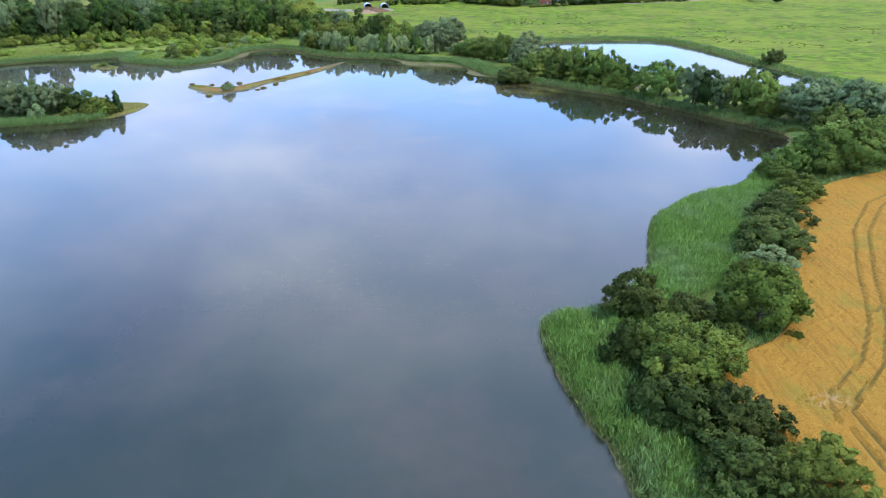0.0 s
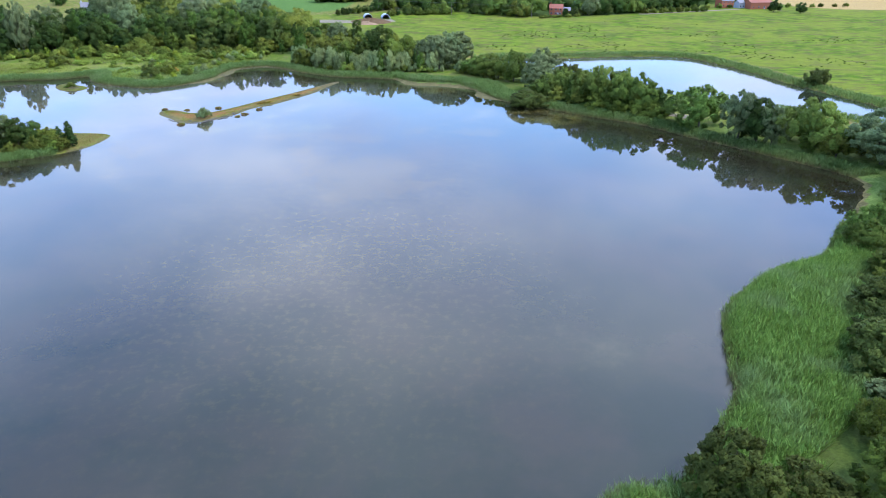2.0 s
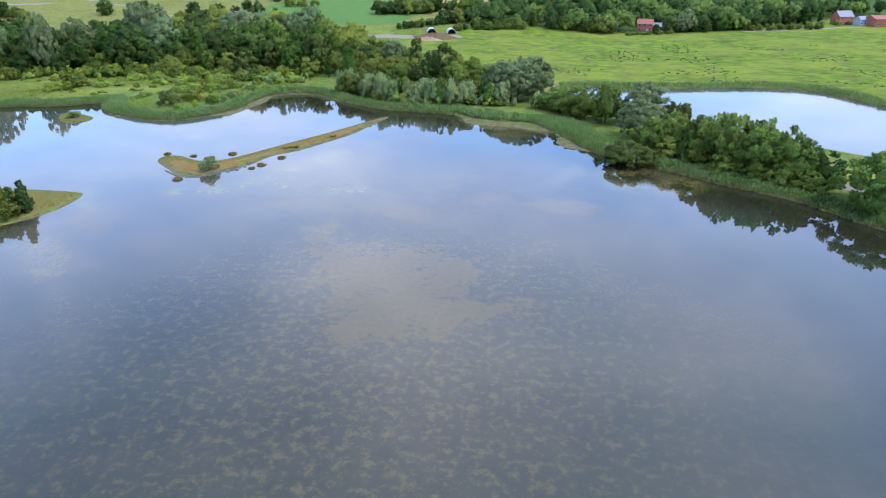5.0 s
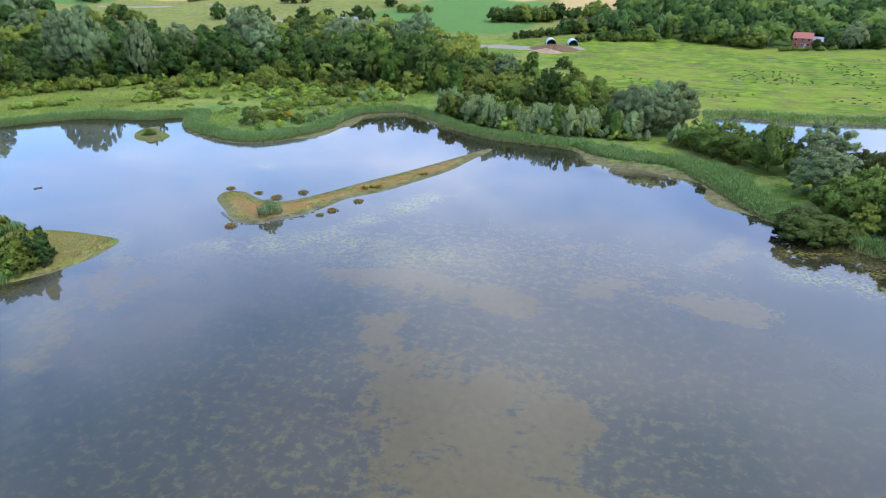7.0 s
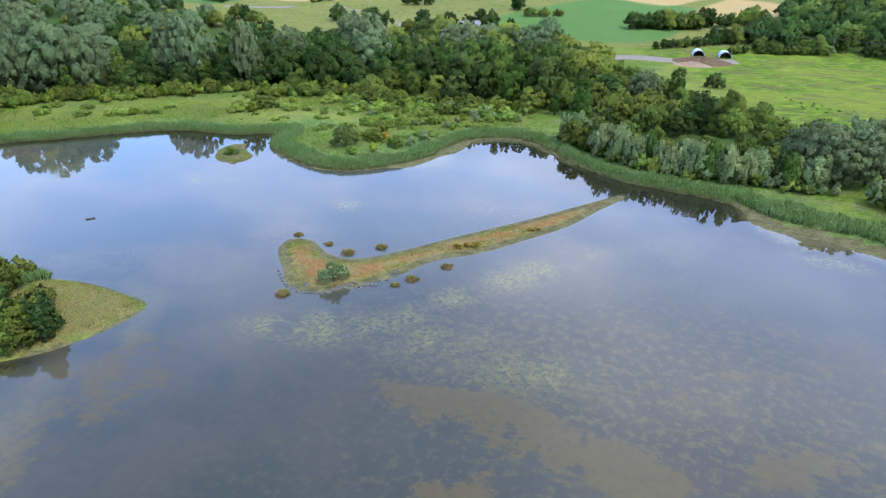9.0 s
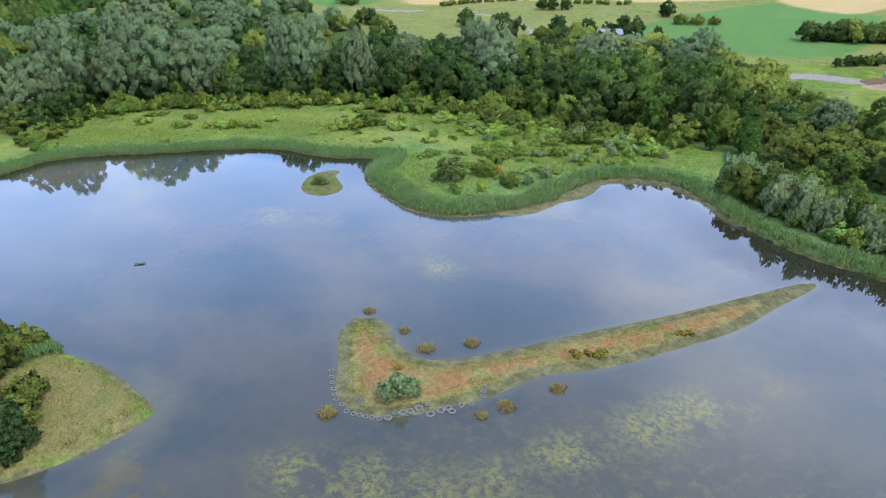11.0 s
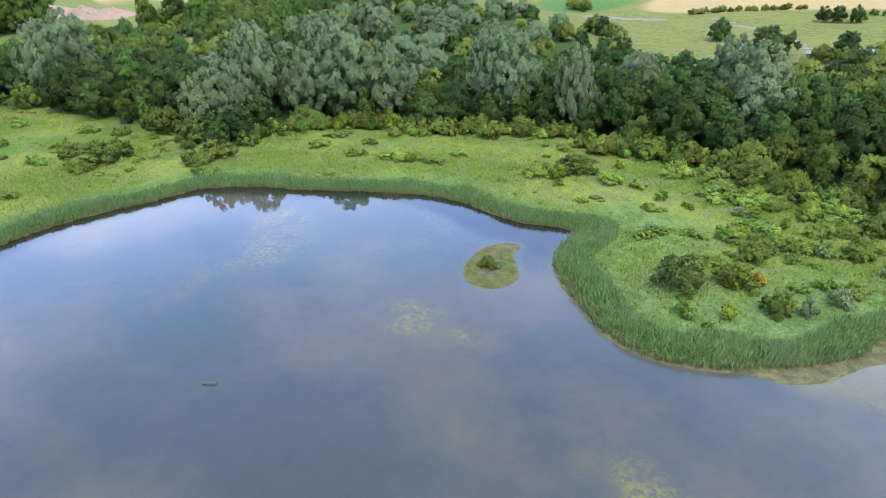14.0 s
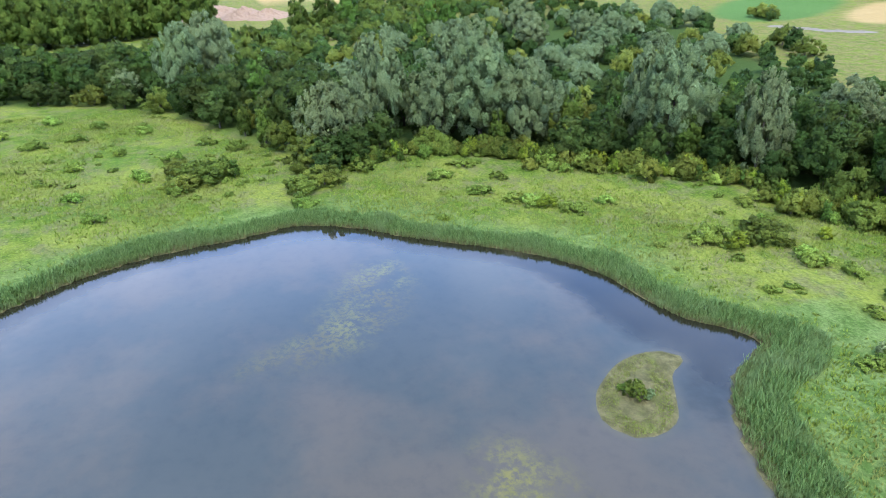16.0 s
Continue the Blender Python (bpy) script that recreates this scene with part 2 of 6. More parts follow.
def water_material():
    """Murky lake water with pale sediment, weeds and algae showing through the shallow parts, and tree reflections
    darkened by colour near banks.
    """
    k = Mat("lake_water")
    mat, mottle, shallow, algae = k.attr("bed")
    n1, n2, n3 = k.noise(0.22, 6.0, 0.62), k.noise(0.9, 4.0, 0.6), k.noise(0.02, 3.0)
    where = k.t.nodes.new("ShaderNodeSeparateXYZ")
    k.t.links.new(k.geo.outputs["Position"], where.inputs[0])
    run = k.math("SUBTRACT", where.outputs["Y"], k.math("MULTIPLY", where.outputs["X"], 0.8))
    silt = k.ramp(k.math("ADD", run, k.math("MULTIPLY", n3, 60.0)), 180, 380)
    cloud = k.ramp(k.noise(0.032, 6.0, 0.62), 0.42, 0.62)
    pale = k.mix(cloud, (0.041, 0.043, 0.031), (0.068, 0.055, 0.034))
    deep = k.mix(silt, k.mix(cloud, (0.016, 0.021, 0.011), (0.030, 0.026, 0.015)), pale)
    deep = k.mix(k.ramp(k.noise(0.45, 5.0, 0.7), 0.44, 0.72, 0.0, 0.22), deep, (0.020, 0.023, 0.020))
    # water colour darkened near banks, standing in for deep tree reflections
    reflection_dark = k.t.nodes.new("ShaderNodeAttribute")
    reflection_dark.attribute_name = "reflection_dark"
    deep = k.mix(k.ramp(k.math("ADD", reflection_dark.outputs["Fac"], k.math("MULTIPLY", k.math("SUBTRACT", n1, 0.5), 0.7)), 0.2, 0.8), deep, k.mix(n2, (0.008, 0.008, 0.004), (0.020, 0.017, 0.008)))
    deep = k.mix(k.math("MULTIPLY", mottle, 0.75), deep, k.mix(n1, (0.028, 0.023, 0.012), (0.056, 0.044, 0.022)))
    edge = k.math("ADD", k.math("MULTIPLY", mat, 0.8), k.math("MULTIPLY", k.math("SUBTRACT", n1, 0.5), 1.7))
    edge = k.math("ADD", edge, k.math("MULTIPLY", k.math("SUBTRACT", n2, 0.5), 0.9))
    sed = k.mix(n2, (0.048, 0.033, 0.009), (0.086, 0.060, 0.018))
    c = k.mix(k.ramp(k.math("MULTIPLY", mottle, k.ramp(k.noise(0.7, 6.0, 0.7), 0.44, 0.66)), 0.0, 1.0, 0.0, 0.64), deep, (0.084, 0.066, 0.020))
    c = k.mix(k.ramp(edge, 0.40, 0.60, 0.0, 0.88), c, sed)
    sh = k.math("ADD", shallow, k.math("MULTIPLY", k.math("SUBTRACT", n1, 0.5), 0.5))
    c = k.mix(k.ramp(sh, 0.30, 0.95), c, k.mix(n2, (0.060, 0.050, 0.022), (0.105, 0.086, 0.042)))
    al = k.math("MULTIPLY", algae, k.math("MULTIPLY", k.ramp(k.noise(0.17, 5.0, 0.65), 0.38, 0.53), k.ramp(k.noise(1.2, 6.0, 0.75), 0.40, 0.58)))
    c = k.mix(al, c, k.mix(k.ramp(k.noise(0.09, 3.0), 0.42, 0.6), (0.082, 0.064, 0.022), k.mix(n2, (0.070, 0.064, 0.014), (0.180, 0.146, 0.028))))
    h = k.math("ADD", k.noise(0.9, 3.0, 0.5, (1.0, 1.6, 1)), k.math("MULTIPLY", k.noise(0.12, 2.0), 1.5))
    k.bump(h, 0.002, 0.5)
    k.b.inputs["IOR"].default_value = 1.333
    k.put(k.b.inputs["Base Color"], c)
    k.put(k.b.inputs["Roughness"], k.ramp(al, 0.0, 1.0, 0.012, 0.12))
    return k.m


def wheat_material():
    k = Mat("ripe_wheat")
    rut, crushed, _, _ = k.attr("wear")
    c = k.mix(k.ramp(k.noise(7.0, 4.0, 0.75), 0.34, 0.66), (0.190, 0.088, 0.011), (0.360, 0.188, 0.028))
    c = k.mix(k.ramp(k.noise(0.16, 4.0), 0.52, 0.70, 0.0, 0.6), c, (0.165, 0.140, 0.020))
    c = k.mix(k.ramp(k.noise(1.0, 3.0, 0.6, (2.2, 0.12, 1)), 0.48, 0.66, 0.0, 0.5), c, (0.180, 0.085, 0.014))
    c = k.mix(k.ramp(k.math("MULTIPLY", crushed, k.ramp(k.noise(1.2, 3.0), 0.35, 0.6)), 0.2, 0.8, 0.0, 0.7), c, (0.330, 0.205, 0.085))
    c = k.mix(k.ramp(rut, 0.25, 0.75, 0.0, 0.75), c, (0.105, 0.085, 0.022))
    k.bump(k.noise(5.0, 4.0, 0.7), 0.25)
    return k.done(c, 0.9, 0.05)


def plain(name, a, b, scale=2.0, rough=0.8, spec=0.3, metal=0.0, bump=0.0):
    k = Mat(name)
    n = k.noise(scale, 4.0, 0.6)
    if bump:
        k.bump(n, bump)
    return k.done(k.mix(n, a, b), rough, spec, metal)


BARK = bark_material()
REED = reed_material("reed", (0.058, 0.122, 0.026), (0.195, 0.295, 0.086), (0.165, 0.228, 0.082))
FRESH_REED = reed_material("fresh_reed", (0.062, 0.150, 0.020), (0.225, 0.365, 0.080), (0.200, 0.290, 0.115))
GRASS = grass_material()
LAND = ground_material()
WATER = water_material()
WHEAT = wheat_material()
WHEAT_HEAD = plain("wheat_ears", (0.235, 0.108, 0.010), (0.370, 0.195, 0.024), 9.0, 0.9, 0.05)
BRICK = plain("red_brick", (0.24, 0.075, 0.036), (0.33, 0.115, 0.06), 3.0, 0.9, 0.2)
ROOF_RED = plain("red_pantiles", (0.21, 0.072, 0.046), (0.29, 0.105, 0.064), 2.0, 0.8, 0.2)
ROOF_GREY = plain("grey_slate", (0.13, 0.12, 0.13), (0.22, 0.20, 0.20), 1.5, 0.7, 0.3)
STUCCO = plain("white_stucco", (0.24, 0.26, 0.29), (0.32, 0.34, 0.36), 1.0, 0.8, 0.3)
TIN = plain("galvanised_sheet", (0.26, 0.30, 0.36), (0.36, 0.40, 0.46), 1.0, 0.5, 0.5)
DARK = plain("dark_interior", (0.012, 0.012, 0.013), (0.03, 0.03, 0.03), 1.0, 0.9, 0.1)
GLASS = plain("window_glass", (0.02, 0.025, 0.03), (0.03, 0.035, 0.04), 1.0, 0.08, 0.5)
TIMBER = plain("weathered_timber", (0.10, 0.085, 0.065), (0.19, 0.165, 0.135), 6.0, 0.85, 0.2)
RUBBER = plain("weathered_tyre", (0.050, 0.048, 0.042), (0.17, 0.16, 0.14), 3.0, 0.9, 0.1)
RUBBLE = plain("rubble", (0.19, 0.118, 0.068), (0.32, 0.21, 0.125), 0.9, 0.95, 0.1, 0.0, 0.3)
DUNG = plain("brown_heap", (0.070, 0.042, 0.020), (0.145, 0.088, 0.042), 0.9, 0.95, 0.1, 0.0, 0.3)
SEDGE = plain("dry_sedge", (0.13, 0.078, 0.030), (0.25, 0.150, 0.058), 4.0, 0.85, 0.15)
BAR_GRASS = plain("dry_rust_grass", (0.17, 0.10, 0.035), (0.29, 0.175, 0.065), 1.2, 0.9, 0.05)
CABLE = plain("cable", (0.05, 0.05, 0.05), (0.07, 0.07, 0.07), 1.0, 0.6, 0.3)


# ---------------------------------------------------------------- plan
def smooth(points, steps=5):
    """A closed Catmull-Rom line through plan points."""
    p = np.array(points, float)
    a, b, c, d = np.roll(p, 1, 0), p, np.roll(p, -1, 0), np.roll(p, -2, 0)
    out = []
    for t in np.linspace(0, 1, steps, endpoint=False):
        out.append(0.5 * (2 * b + (c - a) * t + (2 * a - 5 * b + 4 * c - d) * t * t + (3 * b - a - 3 * c + d) * t ** 3))
    return np.stack(out, 1).reshape(-1, 2)


def away(x, y, line):
    """Signed distance to a closed plan line, negative inside."""
    x, y = np.asarray(x, float), np.asarray(y, float)
    best = np.full(x.shape, 1e18)
    inside = np.zeros(x.shape, bool)
    for (ax, ay), (bx, by) in zip(line, np.roll(line, -1, 0)):
        dx, dy = bx - ax, by - ay
        t = np.clip(((x - ax) * dx + (y - ay) * dy) / max(dx * dx + dy * dy, 1e-9), 0, 1)
        best = np.minimum(best, (x - ax - t * dx) ** 2 + (y - ay - t * dy) ** 2)
        cross = (ay > y) != (by > y)
        if dy:
            inside ^= cross & (x < ax + (y - ay) * dx / dy)
    return np.where(inside, -1, 1) * np.sqrt(best)


def field(line, lo, hi, step):
    """Signed distance to a plan line, laid out on a grid once and read off between its points."""
    xs, ys = np.arange(lo[0], hi[0] + step, step), np.arange(lo[1], hi[1] + step, step)
    X, Y = np.meshgrid(xs, ys)
    D = away(X.ravel(), Y.ravel(), line).reshape(X.shape)

    def read(x, y):
        u = np.clip((np.asarray(x, float) - lo[0]) / step, 0, len(xs) - 1.001)
        v = np.clip((np.asarray(y, float) - lo[1]) / step, 0, len(ys) - 1.001)
        i, j = u.astype(int), v.astype(int)
        u, v = u - i, v - j
        return (D[j, i] * (1 - u) + D[j, i + 1] * u) * (1 - v) + (D[j + 1, i] * (1 - u) + D[j + 1, i + 1] * u) * v

    return read


EAST_SHORE = [(0, -60), (24, -30), (21, 30), (19, 46), (18, 53), (16, 59), (14, 70), (14, 77), (17, 80), (23, 81), (29, 88), (34, 95),
              (36, 102), (40, 114), (46, 121), (54, 128), (64, 133), (74, 146), (86, 160), (94, 173), (91, 182), (85, 190), (76, 202),
              (67, 213), (58, 226), (45, 236), (35, 245), (26, 252), (19, 260), (14, 270), (9, 281), (0, 288), (-12, 291)]
NORTH_SHORE = [(-22, 300), (-36, 303), (-48, 306), (-62, 316), (-71, 325), (-80, 331), (-88, 329), (-94, 323), (-96, 312), (-96, 303),
               (-100, 293), (-107, 284), (-116, 282), (-125, 285), (-134, 289), (-141, 295), (-146, 304), (-151, 303), (-158, 298),
               (-172, 296), (-183, 290), (-192, 280), (-200, 270), (-208, 262), (-213, 251), (-210, 239), (-208, 228), (-204, 218),
               (-199, 211), (-190, 200), (-183, 180), (-185, 100), (-200, 0), (-120, -60)]
LAKE = smooth(EAST_SHORE + NORTH_SHORE)
WOODED_ISLE = smooth([(-96, 202), (-95, 207), (-96, 213), (-101, 214), (-110, 214), (-118, 212), (-128, 209), (-140, 203), (-150, 192),
                      (-148, 184), (-130, 183), (-112, 187), (-103, 192), (-98, 197)])
BAR = smooth([(-93, 243), (-92, 238), (-86, 232), (-82, 228), (-77, 227), (-74, 229), (-70, 234), (-67, 240), (-65, 246), (-59, 253),
              (-54, 262), (-49, 272), (-46, 283), (-43, 293), (-44, 295), (-47, 290), (-52, 281), (-57, 272), (-62, 264), (-67, 256),
              (-71, 249), (-76, 242), (-80, 240), (-84, 241), (-89, 244)])
ISLET = smooth([(-144.3, 276.4), (-140.4, 274.7), (-137, 275.7), (-135.8, 278.5), (-137.1, 282.4), (-141, 285.2), (-145, 287.8), (-146.9, 291.1), (-149.1, 290.9),
                (-150.4, 287.5), (-149.5, 283), (-146.9, 279.1)])
MUD_ISLET = smooth([(-100, 262), (-94, 264.5), (-92, 264), (-95, 261.5)])
MUD_SPIT = smooth([(6, 231), (9, 239), (13, 248), (16, 244), (14.5, 237), (10, 231)])
POND = smooth([(53, 354), (92, 361), (113, 357), (122, 340), (128, 320), (132, 295), (137, 275), (145, 245), (146, 232), (135, 226),
               (122, 236), (104, 252), (84, 268), (62, 285), (42, 304), (26, 326), (17, 345), (24, 354)])
WOOD = smooth([(-440, 130), (-372, 160), (-357, 196), (-333, 222), (-300, 238), (-268, 252), (-242, 264), (-248, 280), (-250, 294),
               (-240, 311), (-224, 322), (-212, 341), (-190, 351), (-165, 354), (-145, 357), (-130, 359), (-105, 361), (-84, 360),
               (-66, 345), (-45, 335), (-14, 335), (0, 338), (-2, 354), (-34, 388), (-62, 418), (-98, 452), (-112, 470), (-130, 470),
               (-170, 465), (-205, 455), (-240, 445), (-290, 455), (-340, 470), (-395, 490), (-470, 470), (-490, 380), (-440, 300),
               (-400, 250), (-400, 200)], 3)
FAR_WOOD = smooth([(-33, 534), (8, 546), (60, 532), (120, 544), (165, 578), (225, 630), (330, 720), (330, 820), (0, 820), (-12, 690), (-28, 600)], 3)
PASTURE = smooth([(10, 362), (-20, 397), (-37, 428), (-60, 470), (-72, 490), (-60, 520), (0, 545), (120, 545), (200, 590), (420, 640),
                  (600, 500), (500, 200), (260, 190), (160, 230), (146, 262), (140, 300), (132, 335), (118, 362), (60, 366), (20, 362)], 3)
CROP = smooth([(-179, 546), (-173, 589), (-134, 669), (-78, 645), (-69, 596), (-80, 530), (-120, 512), (-160, 520)], 3)
STRAWS = [smooth(q, 3) for q in (
    [(-351, 548), (-315, 556), (-285, 590), (-243, 624), (-209, 627), (-150, 690), (-260, 720), (-370, 620)],
    [(-138, 671), (-95, 645), (-79, 676), (-60, 720), (-130, 740)],
    [(-73, 599), (-29, 629), (-20, 680), (-60, 690)],
    [(286, 640), (321, 588), (420, 600), (420, 720), (330, 700)],
    [(-800, 290), (-690, 352), (-660, 420), (-760, 480), (-900, 400)])]
BRIGHT = smooth([(-376, 512), (-366, 545), (-400, 600), (-440, 560), (-410, 515)], 3)
TRACKS = [([(-212, 500), (-243, 526), (-259, 535), (-276, 537), (-300, 548)], 1.6), ([(146, 552), (178, 565), (235, 590)], 2.5),
          ([(-90, 486), (-60, 492), (-40, 498)], 5.0), ([(-480, 140), (-470, 156), (-455, 170)], 3.0), ([(66, 243), (70, 236), (74, 233)], 2.5),
          ([(-360, 510), (-330, 520), (-318, 528)], 3.0)]
# wheat edge beside the near bushes
FIELD = smooth([(37, -40), (38, 20), (36.5, 46), (36, 53), (34.5, 59), (33.5, 63), (34.5, 66.5), (38, 69.5), (45, 74), (52, 84.5), (58.5, 100),
                (69, 118), (80, 131), (99, 141), (150, 160), (220, 150), (230, 20), (200, -50), (100, -70)], 4)


def hills(x, y):
    s = 0.87 * y - 0.5 * x - 450
    return 0.012 * np.maximum(0, y - 380) + 0.09 * np.minimum((s + np.sqrt(s * s + 400)) / 2, 420)


lake_d = field(LAKE, (-340, -80), (180, 400), 1.5)
pond_d = field(POND, (-10, 200), (180, 390), 1.5)
bar_d = field(BAR, (-110, 210), (-25, 310), 0.75)
islet_d = field(ISLET, (-165, 260), (-120, 305), 0.75)
mud_islet_d = field(MUD_ISLET, (-110, 250), (-80, 275), 0.75)
isle_d = field(WOODED_ISLE, (-165, 165), (-80, 230), 0.75)
wood_d = field(WOOD, (-520, 100), (40, 520), 2.5)
field_d = field(FIELD, (0, -80), (150, 180), 1.0)


def shore(x, y):
    """Metres from the water's edge, positive on land; and the parts of it."""
    low = -np.minimum.reduce([bar_d(x, y), islet_d(x, y), mud_islet_d(x, y) + 0.8])
    return lake_d(x, y), pond_d(x, y), low, -isle_d(x, y)


def mud_rim(x, y, lake):
    """How far a place lies inside the strips of bare mud beside the water."""
    wide = 0.9 * np.clip((x + 152) / 6, 0, 1) * np.clip((-58 - x) / 6, 0, 1) * np.clip((y - 272) / 6, 0, 1)
    wide = wide + 4.5 * np.exp(-((x + 91) / 6) ** 2 - ((y - 312) / 9) ** 2) + 4.0 * np.exp(-((x + 97) / 5) ** 2 - ((y - 295) / 6) ** 2)
    wide = wide + 5.5 * np.exp(-((x + 14) / 8) ** 2 - ((y - 290) / 7) ** 2) + 4.0 * np.exp(-((x - 1) / 9) ** 2 - ((y - 284) / 7) ** 2) + 6.0 * np.exp(-((x - 12) / 6) ** 2 - ((y - 266) / 7) ** 2)
    return lake + wide + 0.5 * np.sin(x * 1.1 + y * 0.6) * np.cos(y * 0.9 - x * 0.3)


def height(x, y):
    lake, pond, low, isle = shore(x, y)
    firm = np.minimum(np.maximum(lake, isle), pond)
    z = np.clip(firm * 0.30, -1.3, 0.65)
    z = np.where(low > -6, np.maximum(z, np.clip(low * 0.11, -1.3, 0.42)), z)
    rim = mud_rim(x, y, lake)
    z = np.where((lake < 0.3) & (rim > -4), np.maximum(z, np.clip(rim * 0.07, -1.3, 0.10)), z)
    return z + np.where(lake > 0, hills(x, y), 0)


def ground_at(x, y):
    return float(height(np.array([x]), np.array([y]))[0])


def mesh_of(name, verts, faces, material=None, shade=False):
    """A mesh from arrays of vertices and of faces with one corner count."""
    verts, faces = np.asarray(verts, np.float32), np.asarray(faces, np.int32)
    me = bpy.data.meshes.new(name)
    me.vertices.add(len(verts))
    me.vertices.foreach_set("co", verts.ravel())
    n, k = faces.shape
    me.loops.add(n * k)
    me.loops.foreach_set("vertex_index", faces.ravel())
    me.polygons.add(n)
    me.polygons.foreach_set("loop_start", np.arange(0, n * k, k, dtype=np.int32))
    if shade:
        me.polygons.foreach_set("use_smooth", np.ones(n, bool))
    else:
        me.polygons.foreach_set("use_smooth", np.zeros(n, bool))
    me.update(calc_edges=True)
    if material:
        me.materials.append(material)
    return me


def colours(me, name, rgba):
    a = me.attributes.new(name, "FLOAT_COLOR", "POINT")
    a.data.foreach_set("color", np.asarray(rgba, np.float32).ravel())


def sheet(xs, ys, zfun):
    X, Y = np.meshgrid(xs, ys)
    Z = zfun(X.ravel(), Y.ravel())
    v = np.stack([X.ravel(), Y.ravel(), Z], 1)
    nx, ny = len(xs), len(ys)
    i = (np.arange(ny - 1)[:, None] * nx + np.arange(nx - 1)[None]).ravel()
    return v, np.stack([i, i + 1, i + nx + 1, i + nx], 1)


def soft(d, w):
    """1 well inside a line, 0 outside, over w metres each way."""
    return np.clip(0.5 - d / (2 * w), 0, 1)


def spread(lo, hi, step, far_lo, far_hi, grow=1.22):
    mid = list(np.arange(lo, hi + 0.01, step))
    d, x, after = step, hi, []
    while x < far_hi:
        d = min(d * grow, 260)
        x += d
        after.append(x)
    d, x, before = step, lo, []
    while x > far_lo:
        d = min(d * grow, 260)
        x -= d
        before.append(x)
    return np.array(before[::-1] + mid + after)


def line_away(x, y, pts):
    best = np.full(x.shape, 1e18)
    for (ax, ay), (bx, by) in zip(pts[:-1], pts[1:]):
        dx, dy = bx - ax, by - ay
        t = np.clip(((x - ax) * dx + (y - ay) * dy) / (dx * dx + dy * dy), 0, 1)
        best = np.minimum(best, np.hypot(x - ax - t * dx, y - ay - t * dy))
    return best


# ---------------------------------------------------------------- ground and water
def bands(*runs):
    """Grid lines in runs of (from, to, step), with ever wider steps outside them."""
    mid = np.concatenate([np.arange(a, b - 0.01, d) for a, b, d in runs])
    inner = mid[(mid > runs[0][0]) & (mid < runs[-1][1])]
    out = spread(0, 0, 6.0, -3500, 4500)
    return np.concatenate([out[out < 0] + runs[0][0], [runs[0][0]], inner, [runs[-1][1]], out[out > 0] + runs[-1][1]])


gv, gf = sheet(bands((-440, -262, 4.5), (-262, 160, 1.9), (160, 330, 7.0)), bands((20, 372, 1.9), (372, 690, 5.0)), height)
gx, gy = gv[:, 0], gv[:, 1]
g_lake, g_pond, g_low, g_isle = shore(gx, gy)
ground_me = mesh_of("ground", gv, gf, LAND, True)
z_mud = np.where((g_lake < 0.6) | (g_pond < 0.4), 1.0, 0.0) * (g_isle < 0.5)
heart = bar_d(gx, gy) < -2.6
z_mud = np.where(g_low > 0.4, soft(g_low - 1.8, 0.9), z_mud)
z_mud = np.where((islet_d(gx, gy) < 0) | (mud_islet_d(gx, gy) < 1), 0.6, z_mud)
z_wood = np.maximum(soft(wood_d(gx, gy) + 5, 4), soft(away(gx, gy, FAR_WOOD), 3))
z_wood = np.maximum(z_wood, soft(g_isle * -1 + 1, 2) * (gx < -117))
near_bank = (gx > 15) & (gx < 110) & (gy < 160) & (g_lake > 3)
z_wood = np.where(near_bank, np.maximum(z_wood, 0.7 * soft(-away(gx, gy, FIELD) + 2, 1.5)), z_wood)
z_straw = np.maximum.reduce([soft(away(gx, gy, q), 2) for q in STRAWS])
z_crop = np.maximum(soft(away(gx, gy, CROP), 2), soft(away(gx, gy, BRIGHT), 2))
z_past = np.maximum(soft(away(gx, gy, PASTURE), 4), 0.55 * (hills(gx, gy) > 3.5))
z_track = np.maximum.reduce([soft(line_away(gx, gy, q) - w, 1.2) for q, w in TRACKS])
wild = np.array([noise.noise((x * 0.035, y * 0.035, 1.0)) for x, y in zip(gx, gy)])
wide_reed = 8 + 9 * np.clip(wild + 0.3, 0, 1) + np.where((gx > -152) & (gx < -100) & (gy < 325), 9, 0)
z_lush = soft(g_lake - wide_reed, 5) * (g_lake > 0)
z_dry = np.maximum(np.where(heart, 0.95, 0.62 * (bar_d(gx, gy) < -1.0)), 0.64 * soft(-g_isle + 0.4, 0.8) * (gx > -119))
z_dry = np.maximum(z_dry, 0.7 * ((bar_d(gx, gy) < -1.0) & (gy > 258)))
z_dry = np.maximum(z_dry, 0.46 * ((bar_d(gx, gy) < 0.5) | ((isle_d(gx, gy) < 0.5) & (gx > -117))))
z_dry = np.maximum(z_dry, 0.5 * (hills(gx, gy) > 5))
z_dry = np.maximum(z_dry, 0.8 * soft(np.abs(g_pond - 8.5) - 2.5, 2) * ((gx > 90) | (gy > 352)) * np.clip(0.6 + np.sin(gx * 0.11) + 0.5 * np.sin(gy * 0.23), 0.2, 1))
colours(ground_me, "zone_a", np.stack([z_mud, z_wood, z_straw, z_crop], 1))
colours(ground_me, "zone_b", np.stack([z_past, z_track, z_lush, z_dry], 1))
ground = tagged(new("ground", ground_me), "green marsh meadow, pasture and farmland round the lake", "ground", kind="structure")

